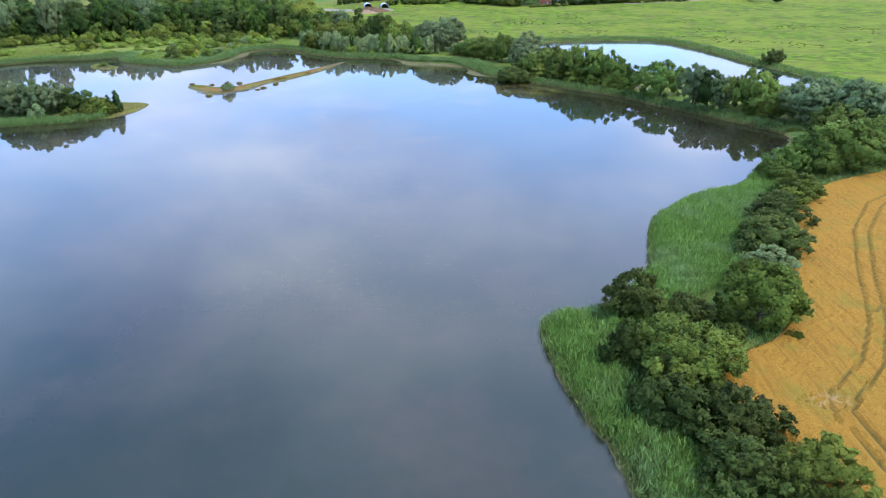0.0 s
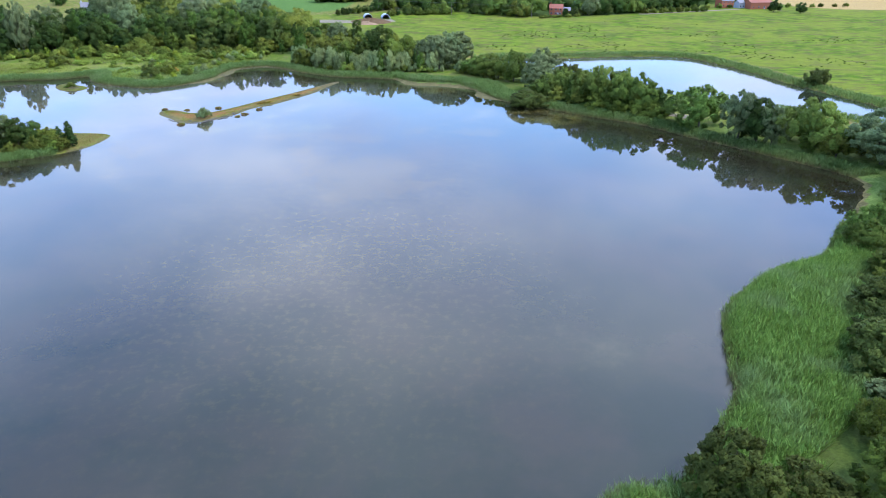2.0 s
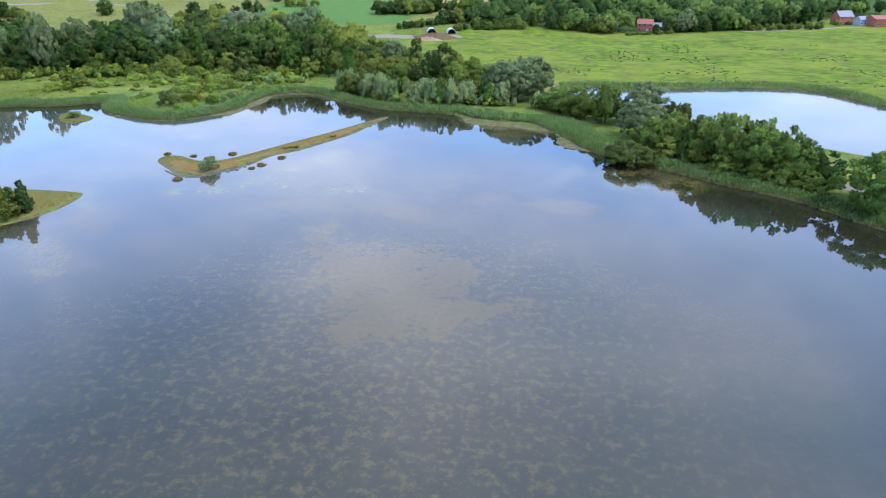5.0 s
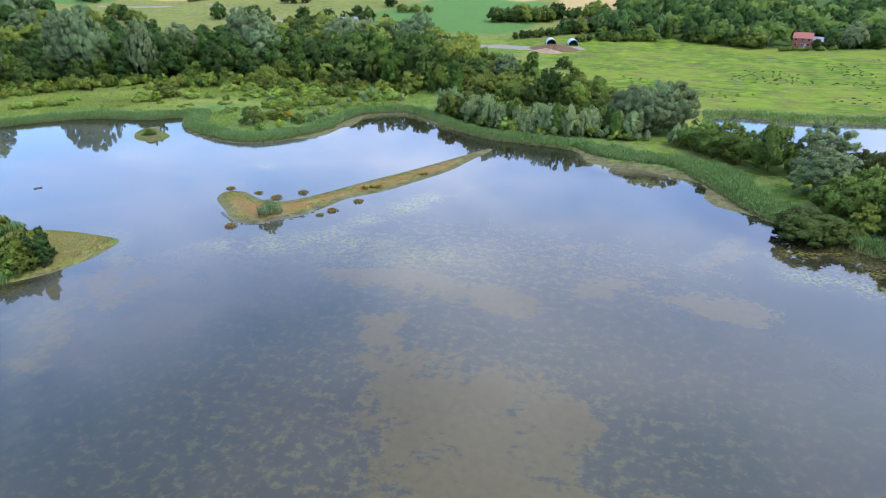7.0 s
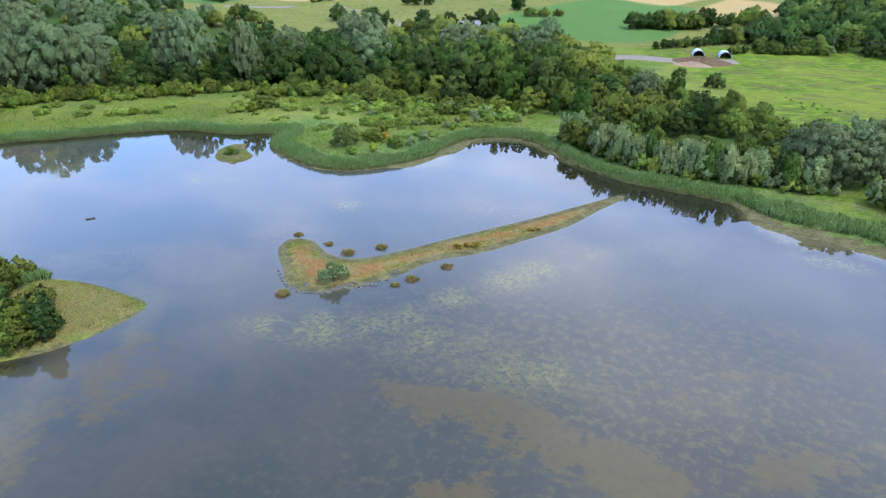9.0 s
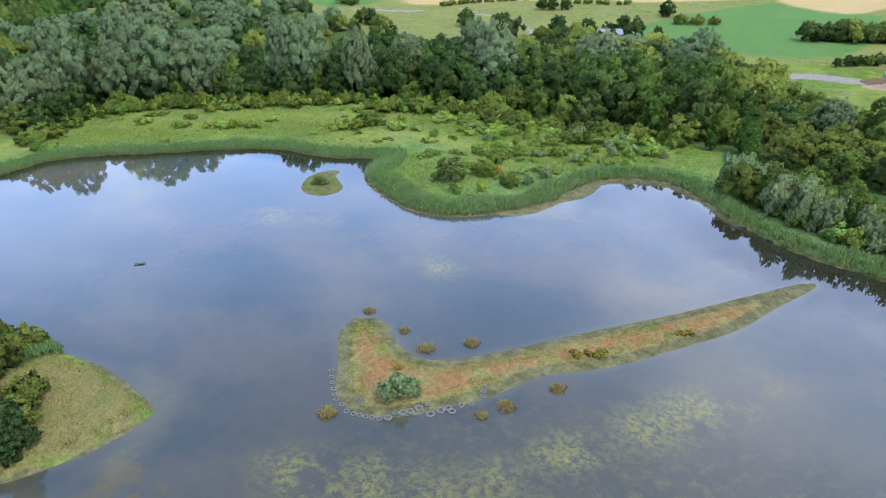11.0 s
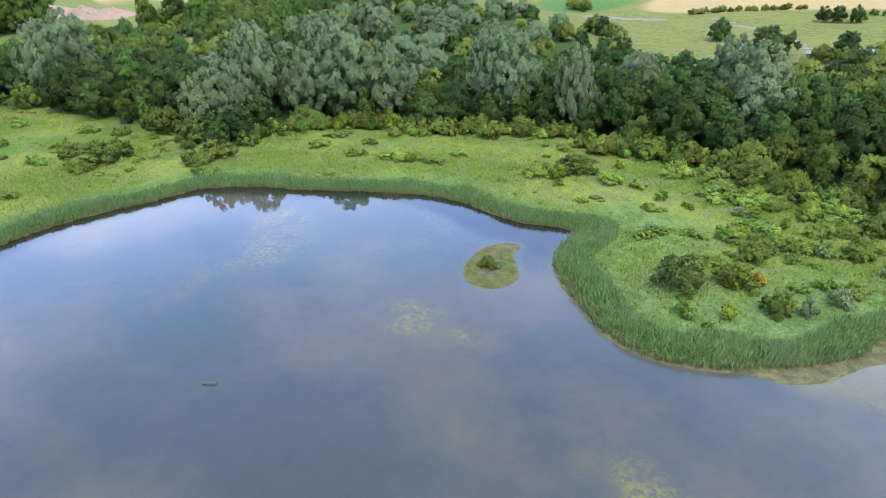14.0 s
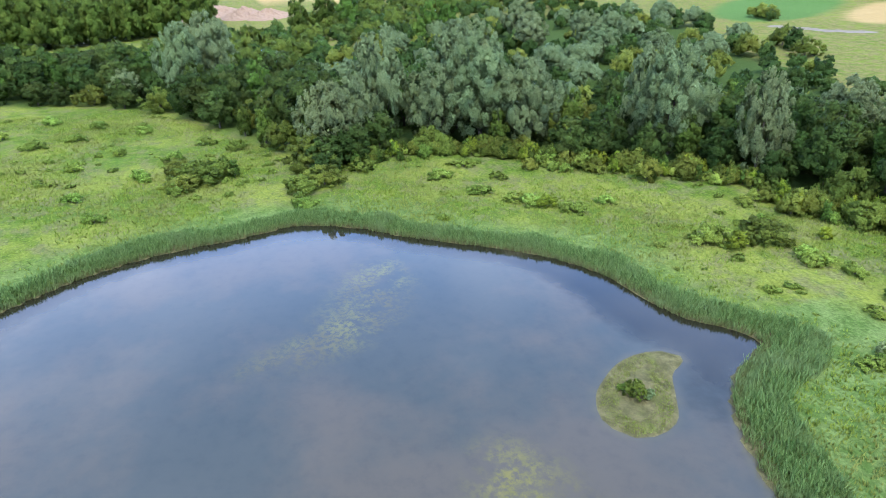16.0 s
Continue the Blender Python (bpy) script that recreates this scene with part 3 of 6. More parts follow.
MATS = [[(-56, 212), (-50, 215), (-38, 218), (-31, 215), (-25, 217), (-17, 210), (-17, 207), (-24, 205), (-30, 207), (-40, 208), (-50, 208)],
        [(-14, 213), (-13, 217), (-11, 221), (-2, 224), (-2, 222), (-10, 214)],
        [(-3, 216), (3, 220), (7, 221), (15, 219), (14, 212), (7, 212), (2, 215)],
        [(-44, 199), (-35, 205), (-31, 193), (-11, 192), (-6, 184), (-8, 177), (3, 174), (0, 171), (-8, 166), (-15, 160), (-22, 159),
         (-31, 162), (-28, 168), (-34, 177), (-38, 190)],
        [(11, 112), (18, 111), (27, 105), (27, 101), (21, 100), (16, 103)],
        [(-76, 173), (-81, 189), (-79, 201), (-94, 209), (-91, 198), (-87, 182)],
        [(-22, 301), (-18, 288), (-12, 281), (0, 281), (8, 276), (4, 288), (-12, 292)]]
MUD_FLAT = smooth([(-101, 291), (-98, 300), (-98, 312), (-95, 322), (-88, 330), (-79, 332), (-70, 326), (-64, 319), (-69, 320), (-80, 326), (-88, 322), (-92, 312), (-88, 301), (-93, 291)], 3)
MAT_LINES = [smooth(q, 3) for q in MATS]
MAT_SHARE = [(0.95, 3.0), (1.0, 3.0), (1.1, 3.0), (0.92, 4.0), (0.0, 8.0), (0.95, 8.0), (0.85, 3.0)]
ALGAE = [smooth(q, 3) for q in (
    [(-140, 260), (-138, 265), (-125, 268), (-128, 263), (-134, 258)], [(-80, 216), (-71, 224), (-62, 228), (-58, 238), (-52, 250), (-44, 262), (-40, 262), (-46, 246), (-60, 222), (-73, 213)],
    [(-97, 294), (-94, 301), (-86, 297), (-92, 293)], [(-66, 222), (-50, 228), (-30, 224), (-32, 220), (-55, 217)],
    [(17, 240), (30, 245), (42, 236), (35, 227), (21, 229)], [(-10, 279), (2, 282), (1, 274), (-8, 274)],
    [(-164, 237), (-172, 248), (-190, 259), (-187, 266), (-171, 260), (-163, 247)], [(-101, 262), (-98, 265), (-92, 266), (-90, 263), (-94, 259), (-98, 260)],
    [(-140, 194), (-112, 186), (-100, 191), (-97, 197), (-100, 190), (-118, 181)])]

ALGAE_SHARE = [0.95, 0.95, 0.9, 0.7, 0.8, 0.7, 0.75, 0.95, 0.5]
# brown shoals under the surface: outline, strength, softness
SHOALS = [(smooth(q, 3), s, w) for q, s, w in (
    ([(-97, 181), (-96, 192), (-98, 199), (-89, 200), (-79, 186), (-71, 173), (-64, 162), (-60, 155), (-66, 158), (-78, 168)], 0.62, 6),
    ([(-109, 214), (-106, 219), (-96, 219), (-90, 212), (-88, 204), (-94, 203), (-100, 210)], 0.70, 4),
    ([(-137, 259), (-133, 266), (-124, 267), (-125, 260), (-130, 256)], 0.62, 3),
    ([(-128, 253), (-123, 264), (-111, 265), (-103, 255), (-104, 246), (-112, 245), (-122, 248)], 0.50, 6),
    ([(-104, 262), (-100, 266), (-92, 267), (-90, 263), (-94, 258), (-98, 258)], 0.62, 4),
    ([(-146, 210), (-142, 218), (-120, 223), (-108, 221), (-106, 217), (-126, 213)], 0.58, 5),
    ([(-192, 282), (-190, 291), (-184, 293), (-183, 284)], 0.62, 4),
    ([(-58, 238), (-55, 248), (-46, 260), (-40, 266), (-36, 262), (-40, 252), (-50, 243)], 0.46, 5),
    ([(-4, 225), (4, 235), (11, 247), (15, 245), (15, 237), (9, 231), (2, 227)], 0.62, 3))]


def water(name, lo, hi, step, label):
    v, f = sheet(np.arange(lo[0], hi[0], step), np.arange(lo[1], hi[1], step), lambda x, y: np.zeros(x.shape))
    x, y = v[:, 0], v[:, 1]
    lake, pond, low, isle = shore(x, y)
    if name == "lake_water":
        mat = np.maximum.reduce([soft(away(x, y, q), w) * s for q, (s, w) in zip(MAT_LINES, MAT_SHARE)])
        mat = np.maximum(mat, 1.0 * soft(away(x, y, MUD_SPIT), 3))
        mat = np.maximum(mat, 0.36 * np.clip(1.6 - 1.3 * np.hypot((x + 8) / 46, (y - 233) / 24), 0, 1))
        mottle = np.clip(1.2 - np.hypot((x + 22) / 58, (y - 160) / 82), 0, 1)
        mottle = np.maximum(mottle, np.clip(1.4 - np.hypot((x + 32) / 46, (y - 226) / 26), 0, 1))
        near = np.clip(1 + np.maximum(low, isle) / 2.6, 0, 1)
        edge = np.clip(1 - np.abs(lake + 0.5) / (2.6 + 5.0 * np.clip(1.4 - np.hypot((x + 84) / 20, (y - 312) / 22), 0, 1)), 0, 1) * np.where((x < -124), 0.35 + 0.6 * np.clip(1.6 - np.hypot((x + 122) / 16, (y - 290) / 16), 0, 1), np.where((x < -60) & (y > 270), 0.95, 0.55))
        spit = soft(away(x, y, MAT_LINES[6]), 3)
        shallow = np.maximum.reduce([soft(away(x, y, MAT_LINES[4]), 7) * 0.62, soft(away(x, y, MUD_FLAT), 3.5) * 1.0, near * 0.62, edge, spit * 0.95, soft(away(x, y, ALGAE[2]), 4) * 0.8, *[soft(away(x, y, q), w) * s for q, s, w in SHOALS]])
        algae = np.maximum.reduce([soft(away(x, y, q), 2.5) * s for q, s in zip(ALGAE, ALGAE_SHARE)])
        keep = (lake[f].min(1) < 2.0)
    else:
        mat = mottle = algae = np.zeros(len(v))
        shallow = np.clip(1 + pond / 2.0, 0, 1) * 0.6
        keep = (pond[f].min(1) < 2.0)
    me = mesh_of(name, v, f[keep], WATER, True)
    colours(me, "bed", np.stack([mat, mottle, shallow, algae], 1))
    # darker water colour along the banks, painted in for dark tree reflections
    at = me.attributes.new("reflection_dark", "FLOAT", "POINT")
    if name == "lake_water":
        dark_share = np.maximum(np.clip(1.2 + lake / (8 + 12 * np.maximum(np.clip((y - 282) / 12, 0, 1), np.clip((x + 70) / 20, 0, 1))), 0, 1) * np.clip((y - 130) / 40, 0, 1), np.clip(1.1 + isle / 22, 0, 1) * np.clip((-92 - x) / 10, 0, 1) * np.clip((214 - y) / 12, 0, 1))
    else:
        dark_share = np.zeros(len(v))
    # less of the painted reflection darkness round the silted point
    dark_share = dark_share * (1 - 0.8 * np.clip(1.7 - np.hypot((x + 114) / 24, (y - 292) / 20), 0, 1))
    at.data.foreach_set("value", dark_share.astype(np.float32))
    return tagged(new(name, me), label, "water", kind="structure")


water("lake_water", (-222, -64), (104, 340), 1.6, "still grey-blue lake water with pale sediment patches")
water("pond_water", (12, 220), (152, 368), 2.5, "still pale blue pond water beside the pasture")

# ---------------------------------------------------------------- wheat field
RUTS = [[(45, 20), (44, 40), (43.4, 50), (43, 57), (44.5, 61), (52, 67.5), (58.5, 77), (66, 93), (74, 108), (84, 121), (98, 131), (130, 140)],
        [(47.2, 20), (46.2, 40), (45.4, 50), (45, 57), (47.5, 60.5), (53.8, 66), (60.3, 76), (68, 92), (76, 107), (86, 119.5), (99, 129), (131, 138)],
        [(66, 50), (68, 70), (75, 90), (84, 104), (96, 112)], [(68, 50), (70, 70), (77, 89), (85.5, 102.5), (97, 110)],
        [(60.3, 79), (64, 82), (72, 88)]]
fv, ff = sheet(np.arange(32, 150, 0.6), np.arange(-30, 158, 0.6), lambda x, y: np.zeros(x.shape))
f_d = away(fv[:, 0], fv[:, 1], FIELD)
f_rut = np.minimum.reduce([line_away(fv[:, 0], fv[:, 1], q) for q in RUTS])
f_patch = np.hypot((fv[:, 0] - 44) / 3.2, (fv[:, 1] - 59.5) / 1.6)
f_rng = np.random.default_rng(4)
f_z = 0.72 + f_rng.normal(0, 0.05, len(fv))
f_z = f_z * np.clip(-f_d / 0.5, 0, 1) * np.where(f_rut < 0.28, 0.55, 1) * np.where(f_patch < 1, 0.6, 1)
fv[:, 2] = 0.66 + f_z
wheat_me = mesh_of("wheat_field", fv, ff[(f_d[ff].max(1) < 0.6)], WHEAT)
colours(wheat_me, "wear", np.stack([soft(f_rut - 0.2, 0.26), np.clip(1.3 - f_patch, 0, 1), f_rut * 0, f_rut * 0], 1))
wheat_field = tagged(new("wheat_field", wheat_me), "ripe golden wheat with tractor ruts beside the bushes", "field", kind="stuff")


# ---------------------------------------------------------------- plants
def ball(level):
    bm = bmesh.new()
    bmesh.ops.create_icosphere(bm, subdivisions=level, radius=1)
    v, f = np.array([q.co[:] for q in bm.verts]), np.array([[q.index for q in p.verts] for p in bm.faces])
    bm.free()
    return v, f


BALL_1 = ball(1)


DOMES = {
    # x, y, z, radius across, radius up, all in heights
    "alder": [(0.04, 0.02, 0.24, 0.28, 0.24), (0, 0, 0.56, 0.30, 0.42), (0.15, 0.06, 0.44, 0.24, 0.34), (-0.13, 0.10, 0.42, 0.24, 0.34), (0.0, -0.17, 0.40, 0.24, 0.32)],
    "sallow": [(0, 0, 0.48, 0.48, 0.48), (0.34, 0.12, 0.36, 0.36, 0.40), (-0.30, 0.22, 0.36, 0.38, 0.38), (-0.05, -0.36, 0.32, 0.36, 0.36)],
    "broad": [(0, 0, 0.56, 0.42, 0.42), (0.32, 0.1, 0.44, 0.33, 0.38), (-0.28, 0.2, 0.42, 0.36, 0.38), (-0.05, -0.34, 0.40, 0.34, 0.36), (0.1, -0.05, 0.24, 0.44, 0.24)],
    "willow": [(0, 0, 0.70, 0.27, 0.30), (0.21, 0.05, 0.56, 0.25, 0.31), (-0.18, 0.15, 0.58, 0.25, 0.31), (-0.09, -0.21, 0.55, 0.25, 0.31), (0.14, -0.18, 0.40, 0.24, 0.30), (0.10, 0.22, 0.38, 0.24, 0.30), (-0.26, -0.05, 0.38, 0.22, 0.28), (0.0, 0.0, 0.24, 0.26, 0.24)],
    "poplar": [(0, 0, 0.24, 0.18, 0.24), (0, 0, 0.56, 0.17, 0.43), (0.07, 0.05, 0.40, 0.16, 0.32), (-0.06, -0.06, 0.34, 0.16, 0.28)],
    "scrub": [(0, 0, 0.42, 0.50, 0.48), (0.45, 0.2, 0.30, 0.42, 0.36), (-0.4, -0.25, 0.28, 0.40, 0.34)],
    "pale": [(0, 0, 0.50, 0.28, 0.50), (0.22, 0.1, 0.38, 0.24, 0.40), (-0.2, -0.14, 0.34, 0.24, 0.36)],
    "conifer": [(0, 0, 0.20, 0.26, 0.20), (0, 0, 0.36, 0.21, 0.20), (0, 0, 0.54, 0.15, 0.19), (0, 0, 0.72, 0.10, 0.17), (0, 0, 0.88, 0.05, 0.14)],
}
for a, b in (("thorn", "sallow"), ("rust", "scrub"), ("yellow", "pale")):
    DOMES[a] = DOMES[b]


def foliage(kind, h, clumps, per, rng, top=False):
    """A lobed crown of height h: pointed leaf tufts crowd over clumps, and the clumps over several domes."""
    turn = rng.uniform(0, 2 * math.pi)
    ca, sa = math.cos(turn), math.sin(turn)
    domes = np.array([((x * ca - y * sa) * rng.uniform(0.85, 1.2), (x * sa + y * ca) * rng.uniform(0.85, 1.2), z * rng.uniform(0.95, 1.03), r * rng.uniform(0.88, 1.12), u * rng.uniform(0.9, 1.04))
                      for x, y, z, r, u in DOMES[kind]]) * h
    area = domes[:, 3] * (domes[:, 3] + domes[:, 4])
    centres, outs, rads = [], [], []
    cr0 = math.sqrt(area.sum() * 0.85 / clumps)
    for (x, y, z, r, u), share in zip(domes, area / area.sum()):
        n = max(5, int(round(clumps * share)))
        k = np.arange(n) + 0.5
        zz = 1 - (1.55 if not top else 1.0) * k / n
        a = k * 2.39996 + rng.uniform(0, 6)
        q = np.sqrt(np.maximum(0, 1 - zz * zz))
        d = np.stack([q * np.cos(a), q * np.sin(a), zz], 1) + rng.normal(0, 0.16, (n, 3))
        d /= np.linalg.norm(d, axis=1, keepdims=True)
        f = rng.uniform(0.9 if kind == "willow" else 0.82 if kind in ("sallow", "thorn", "broad") else 0.68, 1.0, (n, 1))
        centres.append(np.array([x, y, z]) + d * np.array([r, r, u]) * f)
        o = d / np.array([r, r, u])
        outs.append(o / np.linalg.norm(o, axis=1, keepdims=True))
        rads.append(cr0 * rng.uniform(0.6, 1.3, n))
    c, o, r = np.concatenate(centres), np.concatenate(outs), np.concatenate(rads)
    keep = np.ones(len(c), bool)
    for x, y, z, rr, u in domes:
        keep &= (((c - np.array([x, y, z])) / np.array([rr, rr, u])) ** 2).sum(1) > 0.40
    keep &= c[:, 2] > 0.02 * h
    c0, r0, o0 = c[keep], r[keep], o[keep]
    c, o, r = np.repeat(c0, per, 0), np.repeat(o0, per, 0), np.repeat(r0, per)[:, None]
    n, m = len(c), len(c0)
    long = np.array([1, 1, {"willow": 1.0, "poplar": 1.4, "pale": 1.4, "yellow": 1.4}.get(kind, 0.9)])
    d = rng.normal(size=(n, 3))
    d = d / np.linalg.norm(d, axis=1, keepdims=True) + 0.6 * o
    d /= np.linalg.norm(d, axis=1, keepdims=True)
    p = c + d * r * long * rng.uniform(0.55, 1.02, (n, 1))
    rise = {"willow": 0.35, "sallow": 0.45, "thorn": 0.4, "scrub": 0.6, "pale": 0.7, "poplar": 0.4}.get(kind, 0.1)
    g = 0.75 * d + 0.35 * o + np.array([0, 0, rise]) + rng.normal(0, 0.38, (n, 3))
    g /= np.linalg.norm(g, axis=1, keepdims=True)
    u = np.cross(g, rng.normal(size=(n, 3)))
    u /= np.linalg.norm(u, axis=1, keepdims=True)
    w = np.cross(g, u)
    s = r * math.sqrt(2.5 / per) * rng.uniform(0.55, 1.35, (n, 1))
    tip = s * rng.uniform(0.6, 1.7, (n, 1)) * {"willow": 0.85, "pale": 1.25}.get(kind, 1.0)
    ring, nring = [], []
    for k in range(4):
        a = math.pi / 2 * k + rng.normal(0, 0.3, (n, 1))
        side = u * np.cos(a) + w * np.sin(a)
        ring.append(p + side * s * rng.uniform(0.55, 1.35, (n, 1)) - g * s * rng.uniform(0.0, 0.5, (n, 1)))
        nring.append(0.4 * g + 0.5 * side + 0.75 * o)
    v = np.stack([*ring, p + g * tip], 1).reshape(-1, 3)
    vn = np.stack([*nring, 0.7 * g + 0.8 * o], 1).reshape(-1, 3)
    q = (np.arange(n) * 5)[:, None]
    f = np.concatenate([q + np.array([[k, (k + 1) % 4, 4]]) for k in range(4)])
    # the shaded twiggy body of each clump, and of each dome
    bv, bf = BALL_1
    hv = (bv[None] * long * 0.66 * r0[:, None, None] * rng.uniform(0.8, 1.15, (m, len(bv), 1)) + c0[:, None]).reshape(-1, 3)
    hf = (bf[None] + (np.arange(m) * len(bv))[:, None, None]).reshape(-1, 3) + len(v)
    hn = (bv[None] + 0.4 * o0[:, None]).reshape(-1, 3)
    dv = (bv[None] * domes[:, None, [3, 3, 4]] * 0.5 + domes[:, None, :3]).reshape(-1, 3)
    df = (bf[None] + (np.arange(len(domes)) * len(bv))[:, None, None]).reshape(-1, 3) + len(v) + len(hv)
    out = np.concatenate([v, hv, dv])
    out[:, 2] = np.maximum(out[:, 2], 0.03)
    vn = np.concatenate([vn, hn, np.tile(bv, (len(domes), 1))])
    return out, np.concatenate([f, hf, df]), domes, vn / np.linalg.norm(vn, axis=1, keepdims=True)


def leaf_mesh(name, v, f, material, normals):
    """A crown shaded as a soft whole, by the normals of its clumps."""
    v, f, normals = np.asarray(v), np.array(f), np.asarray(normals)
    away_from = np.einsum("ij,ij->i", np.cross(v[f[:, 1]] - v[f[:, 0]], v[f[:, 2]] - v[f[:, 0]]), normals[f[:, 0]]) < 0
    f[away_from] = f[away_from][:, ::-1]
    me = mesh_of(name, v, f, material, True)
    me.normals_split_custom_set_from_vertices(np.asarray(normals, np.float32))
    return me


def tube(points, radii, sides=6):
    """A tapered round limb along points."""
    v, f = [], []
    for k, (p, r) in enumerate(zip(points, radii)):
        p = np.array(p, float)
        q = np.array(points[min(k + 1, len(points) - 1)], float) - np.array(points[max(k - 1, 0)], float)
        q /= np.linalg.norm(q)
        a = np.cross(q, [0.3, 1, 0.1])
        a /= np.linalg.norm(a)
        b = np.cross(q, a)
        for i in range(sides):
            t = 2 * math.pi * i / sides
            v.append(p + r * (math.cos(t) * a + math.sin(t) * b))
    for k in range(len(points) - 1):
        for i in range(sides):
            j = (i + 1) % sides
            f.append((k * sides + i, k * sides + j, (k + 1) * sides + j, (k + 1) * sides + i))
    return np.array(v), np.array(f)


def join(parts):
    v, f, n = [], [], 0
    for a, b in parts:
        v.append(a)
        f.append(np.asarray(b) + n)
        n += len(a)
    return np.concatenate(v), np.concatenate(f)


def part(name, me, parent, label=""):
    ob = new(name, me)
    ob.parent = parent
    if label:
        tagged(ob, label)
    return ob


SPECIES = {
    "alder": ("alder_tree", "dark green broadleaf tree with a dense rounded crown", "tree"),
    "sallow": ("sallow_bush", "rounded mid-green sallow bush with foliage to the ground", "bush"),
    "broad": ("broadleaf_tree", "broad rounded green tree with foliage down to the bank", "tree"),
    "willow": ("willow_tree", "tall silvery grey-green willow with billowing foliage", "tree"),
    "poplar": ("poplar_tree", "upright fresh green tree with a narrow crown", "tree"),
    "scrub": ("scrub_bush", "low yellow-green shrub growing in the marsh meadow", "bush"),
    "thorn": ("thorn_bush", "very dark rounded thorn bush", "bush"),
    "conifer": ("conifer_tree", "small dark green conifer with a pointed top", "tree"),
    "rust": ("rowan_bush", "small orange-tinged shrub among green scrub", "bush"),
    "yellow": ("yellow_bush", "bright yellow-green young shrub", "bush"),
    "pale": ("pale_willow_bush", "pale grey-green young willow shrub", "bush"),
}


def plant_proto(kind, h, clumps, per, seed):
    """One tree or bush of height h standing at the origin: an Empty with trunk and crown."""
    rng = np.random.default_rng(seed)
    name, label, cat = SPECIES[kind]
    root = tagged(new(name), label, cat)
    root.empty_display_size = 0.5
    v, f, domes, vn = foliage(kind, h, clumps, per, rng)
    leaf = LEAF[kind]
    r = h * 0.020 + 0.02
    wob = rng.normal(0, 0.012 * h, (4, 2))
    limbs = [tube([(0, 0, -0.3), (wob[0][0], wob[0][1], 0.2 * h), (wob[1][0], wob[1][1], 0.45 * h), (wob[2][0], wob[2][1], 0.75 * h)],
                  [r * 1.3, r, r * 0.7, r * 0.25], 5)]
    for x, y, z, _, _ in domes[1:]:
        z0 = 0.3 * z
        limbs.append(tube([(0, 0, z0), (x * 0.5, y * 0.5, z0 + (z - z0) * 0.55), (x, y, z + 0.1 * h)], [r * 0.55, r * 0.35, r * 0.12], 4))
    tv, tf = join(limbs)
    part("trunk", mesh_of("trunk", tv, tf, BARK, True), root)
    part("crown", leaf_mesh("crown", v, f, leaf, vn), root)
    return root


PROTO = {}


BUILD = {
    # height, clumps, tufts to a clump
    "alder": (12, 50, 26), "broad": (12, 70, 28), "willow": (20, 150, 40), "poplar": (14, 44, 24), "sallow": (6, 34, 20), "scrub": (2.4, 18, 26),
    "thorn": (5, 30, 20), "conifer": (7, 36, 10), "rust": (3, 15, 24), "yellow": (3, 18, 26), "pale": (3.5, 26, 22)}


def plant(kind, x, y, h, rng, fine=0, group="", wide=1.0):
    """Stand a tree or bush of height h on the ground; shapes are shared, three to a kind."""
    variant = int(rng.integers(3))
    fine = -1 if (y > 470 or (h < 4.2 and kind in ("sallow", "alder", "poplar")) or (h < 9 and kind == "willow")) and not fine else fine
    key = (kind, fine, variant)
    base, clumps, per = BUILD[kind]
    if fine < 0:
        clumps, per = int(clumps * 0.62), int(per * 0.62)
    elif fine:
        clumps, per = int(clumps * 3.0), int(per * 1.5)
    s = h / base
    m = pose(x, y, ground_at(x, y) - 0.05, 0, 0, float(rng.uniform(0, 360))) @ Matrix.Diagonal((s * wide * rng.uniform(0.9, 1.12), s * wide * rng.uniform(0.9, 1.12), s, 1))
    if key not in PROTO:
        ob = PROTO[key] = plant_proto(kind, base, clumps, per, hash_of(key))
        ob.matrix_basis = m
    else:
        src = PROTO[key]
        keep = src.scale.copy()
        src.scale = (1, 1, 1)
        ob = copy_thing(src, m)
        src.scale = keep
    if group:
        tagged(ob, group=group)
    return ob


SPAN = {"sallow": 0.72, "thorn": 0.72, "broad": 0.68, "alder": 0.40, "willow": 0.46, "pale": 0.45}


def grown(kind, x, y, h, radius, rng, group, fine=0):
    """A tree or bush of known height and crown radius."""
    return plant(kind, x, y, h, rng, fine, group, radius / (SPAN[kind] * h))


def hash_of(key):
    return sum(ord(ch) * (k + 3) for k, ch in enumerate(str(key))) % 100000


def scatter(line, gap, rng, tries, inside=0.0):
    """Points inside a plan line, no two nearer than gap."""
    lo, hi = line.min(0), line.max(0)
    p = rng.uniform(lo, hi, (tries, 2))
    p = p[away(p[:, 0], p[:, 1], line) < -inside]
    cells, out = {}, []
    for x, y in p:
        i, j = int(x // gap), int(y // gap)
        if all((x - a) ** 2 + (y - b) ** 2 > gap * gap for di in (-1, 0, 1) for dj in (-1, 0, 1) for a, b in cells.get((i + di, j + dj), ())):
            cells.setdefault((i, j), []).append((x, y))
            out.append((x, y))
    return np.array(out)


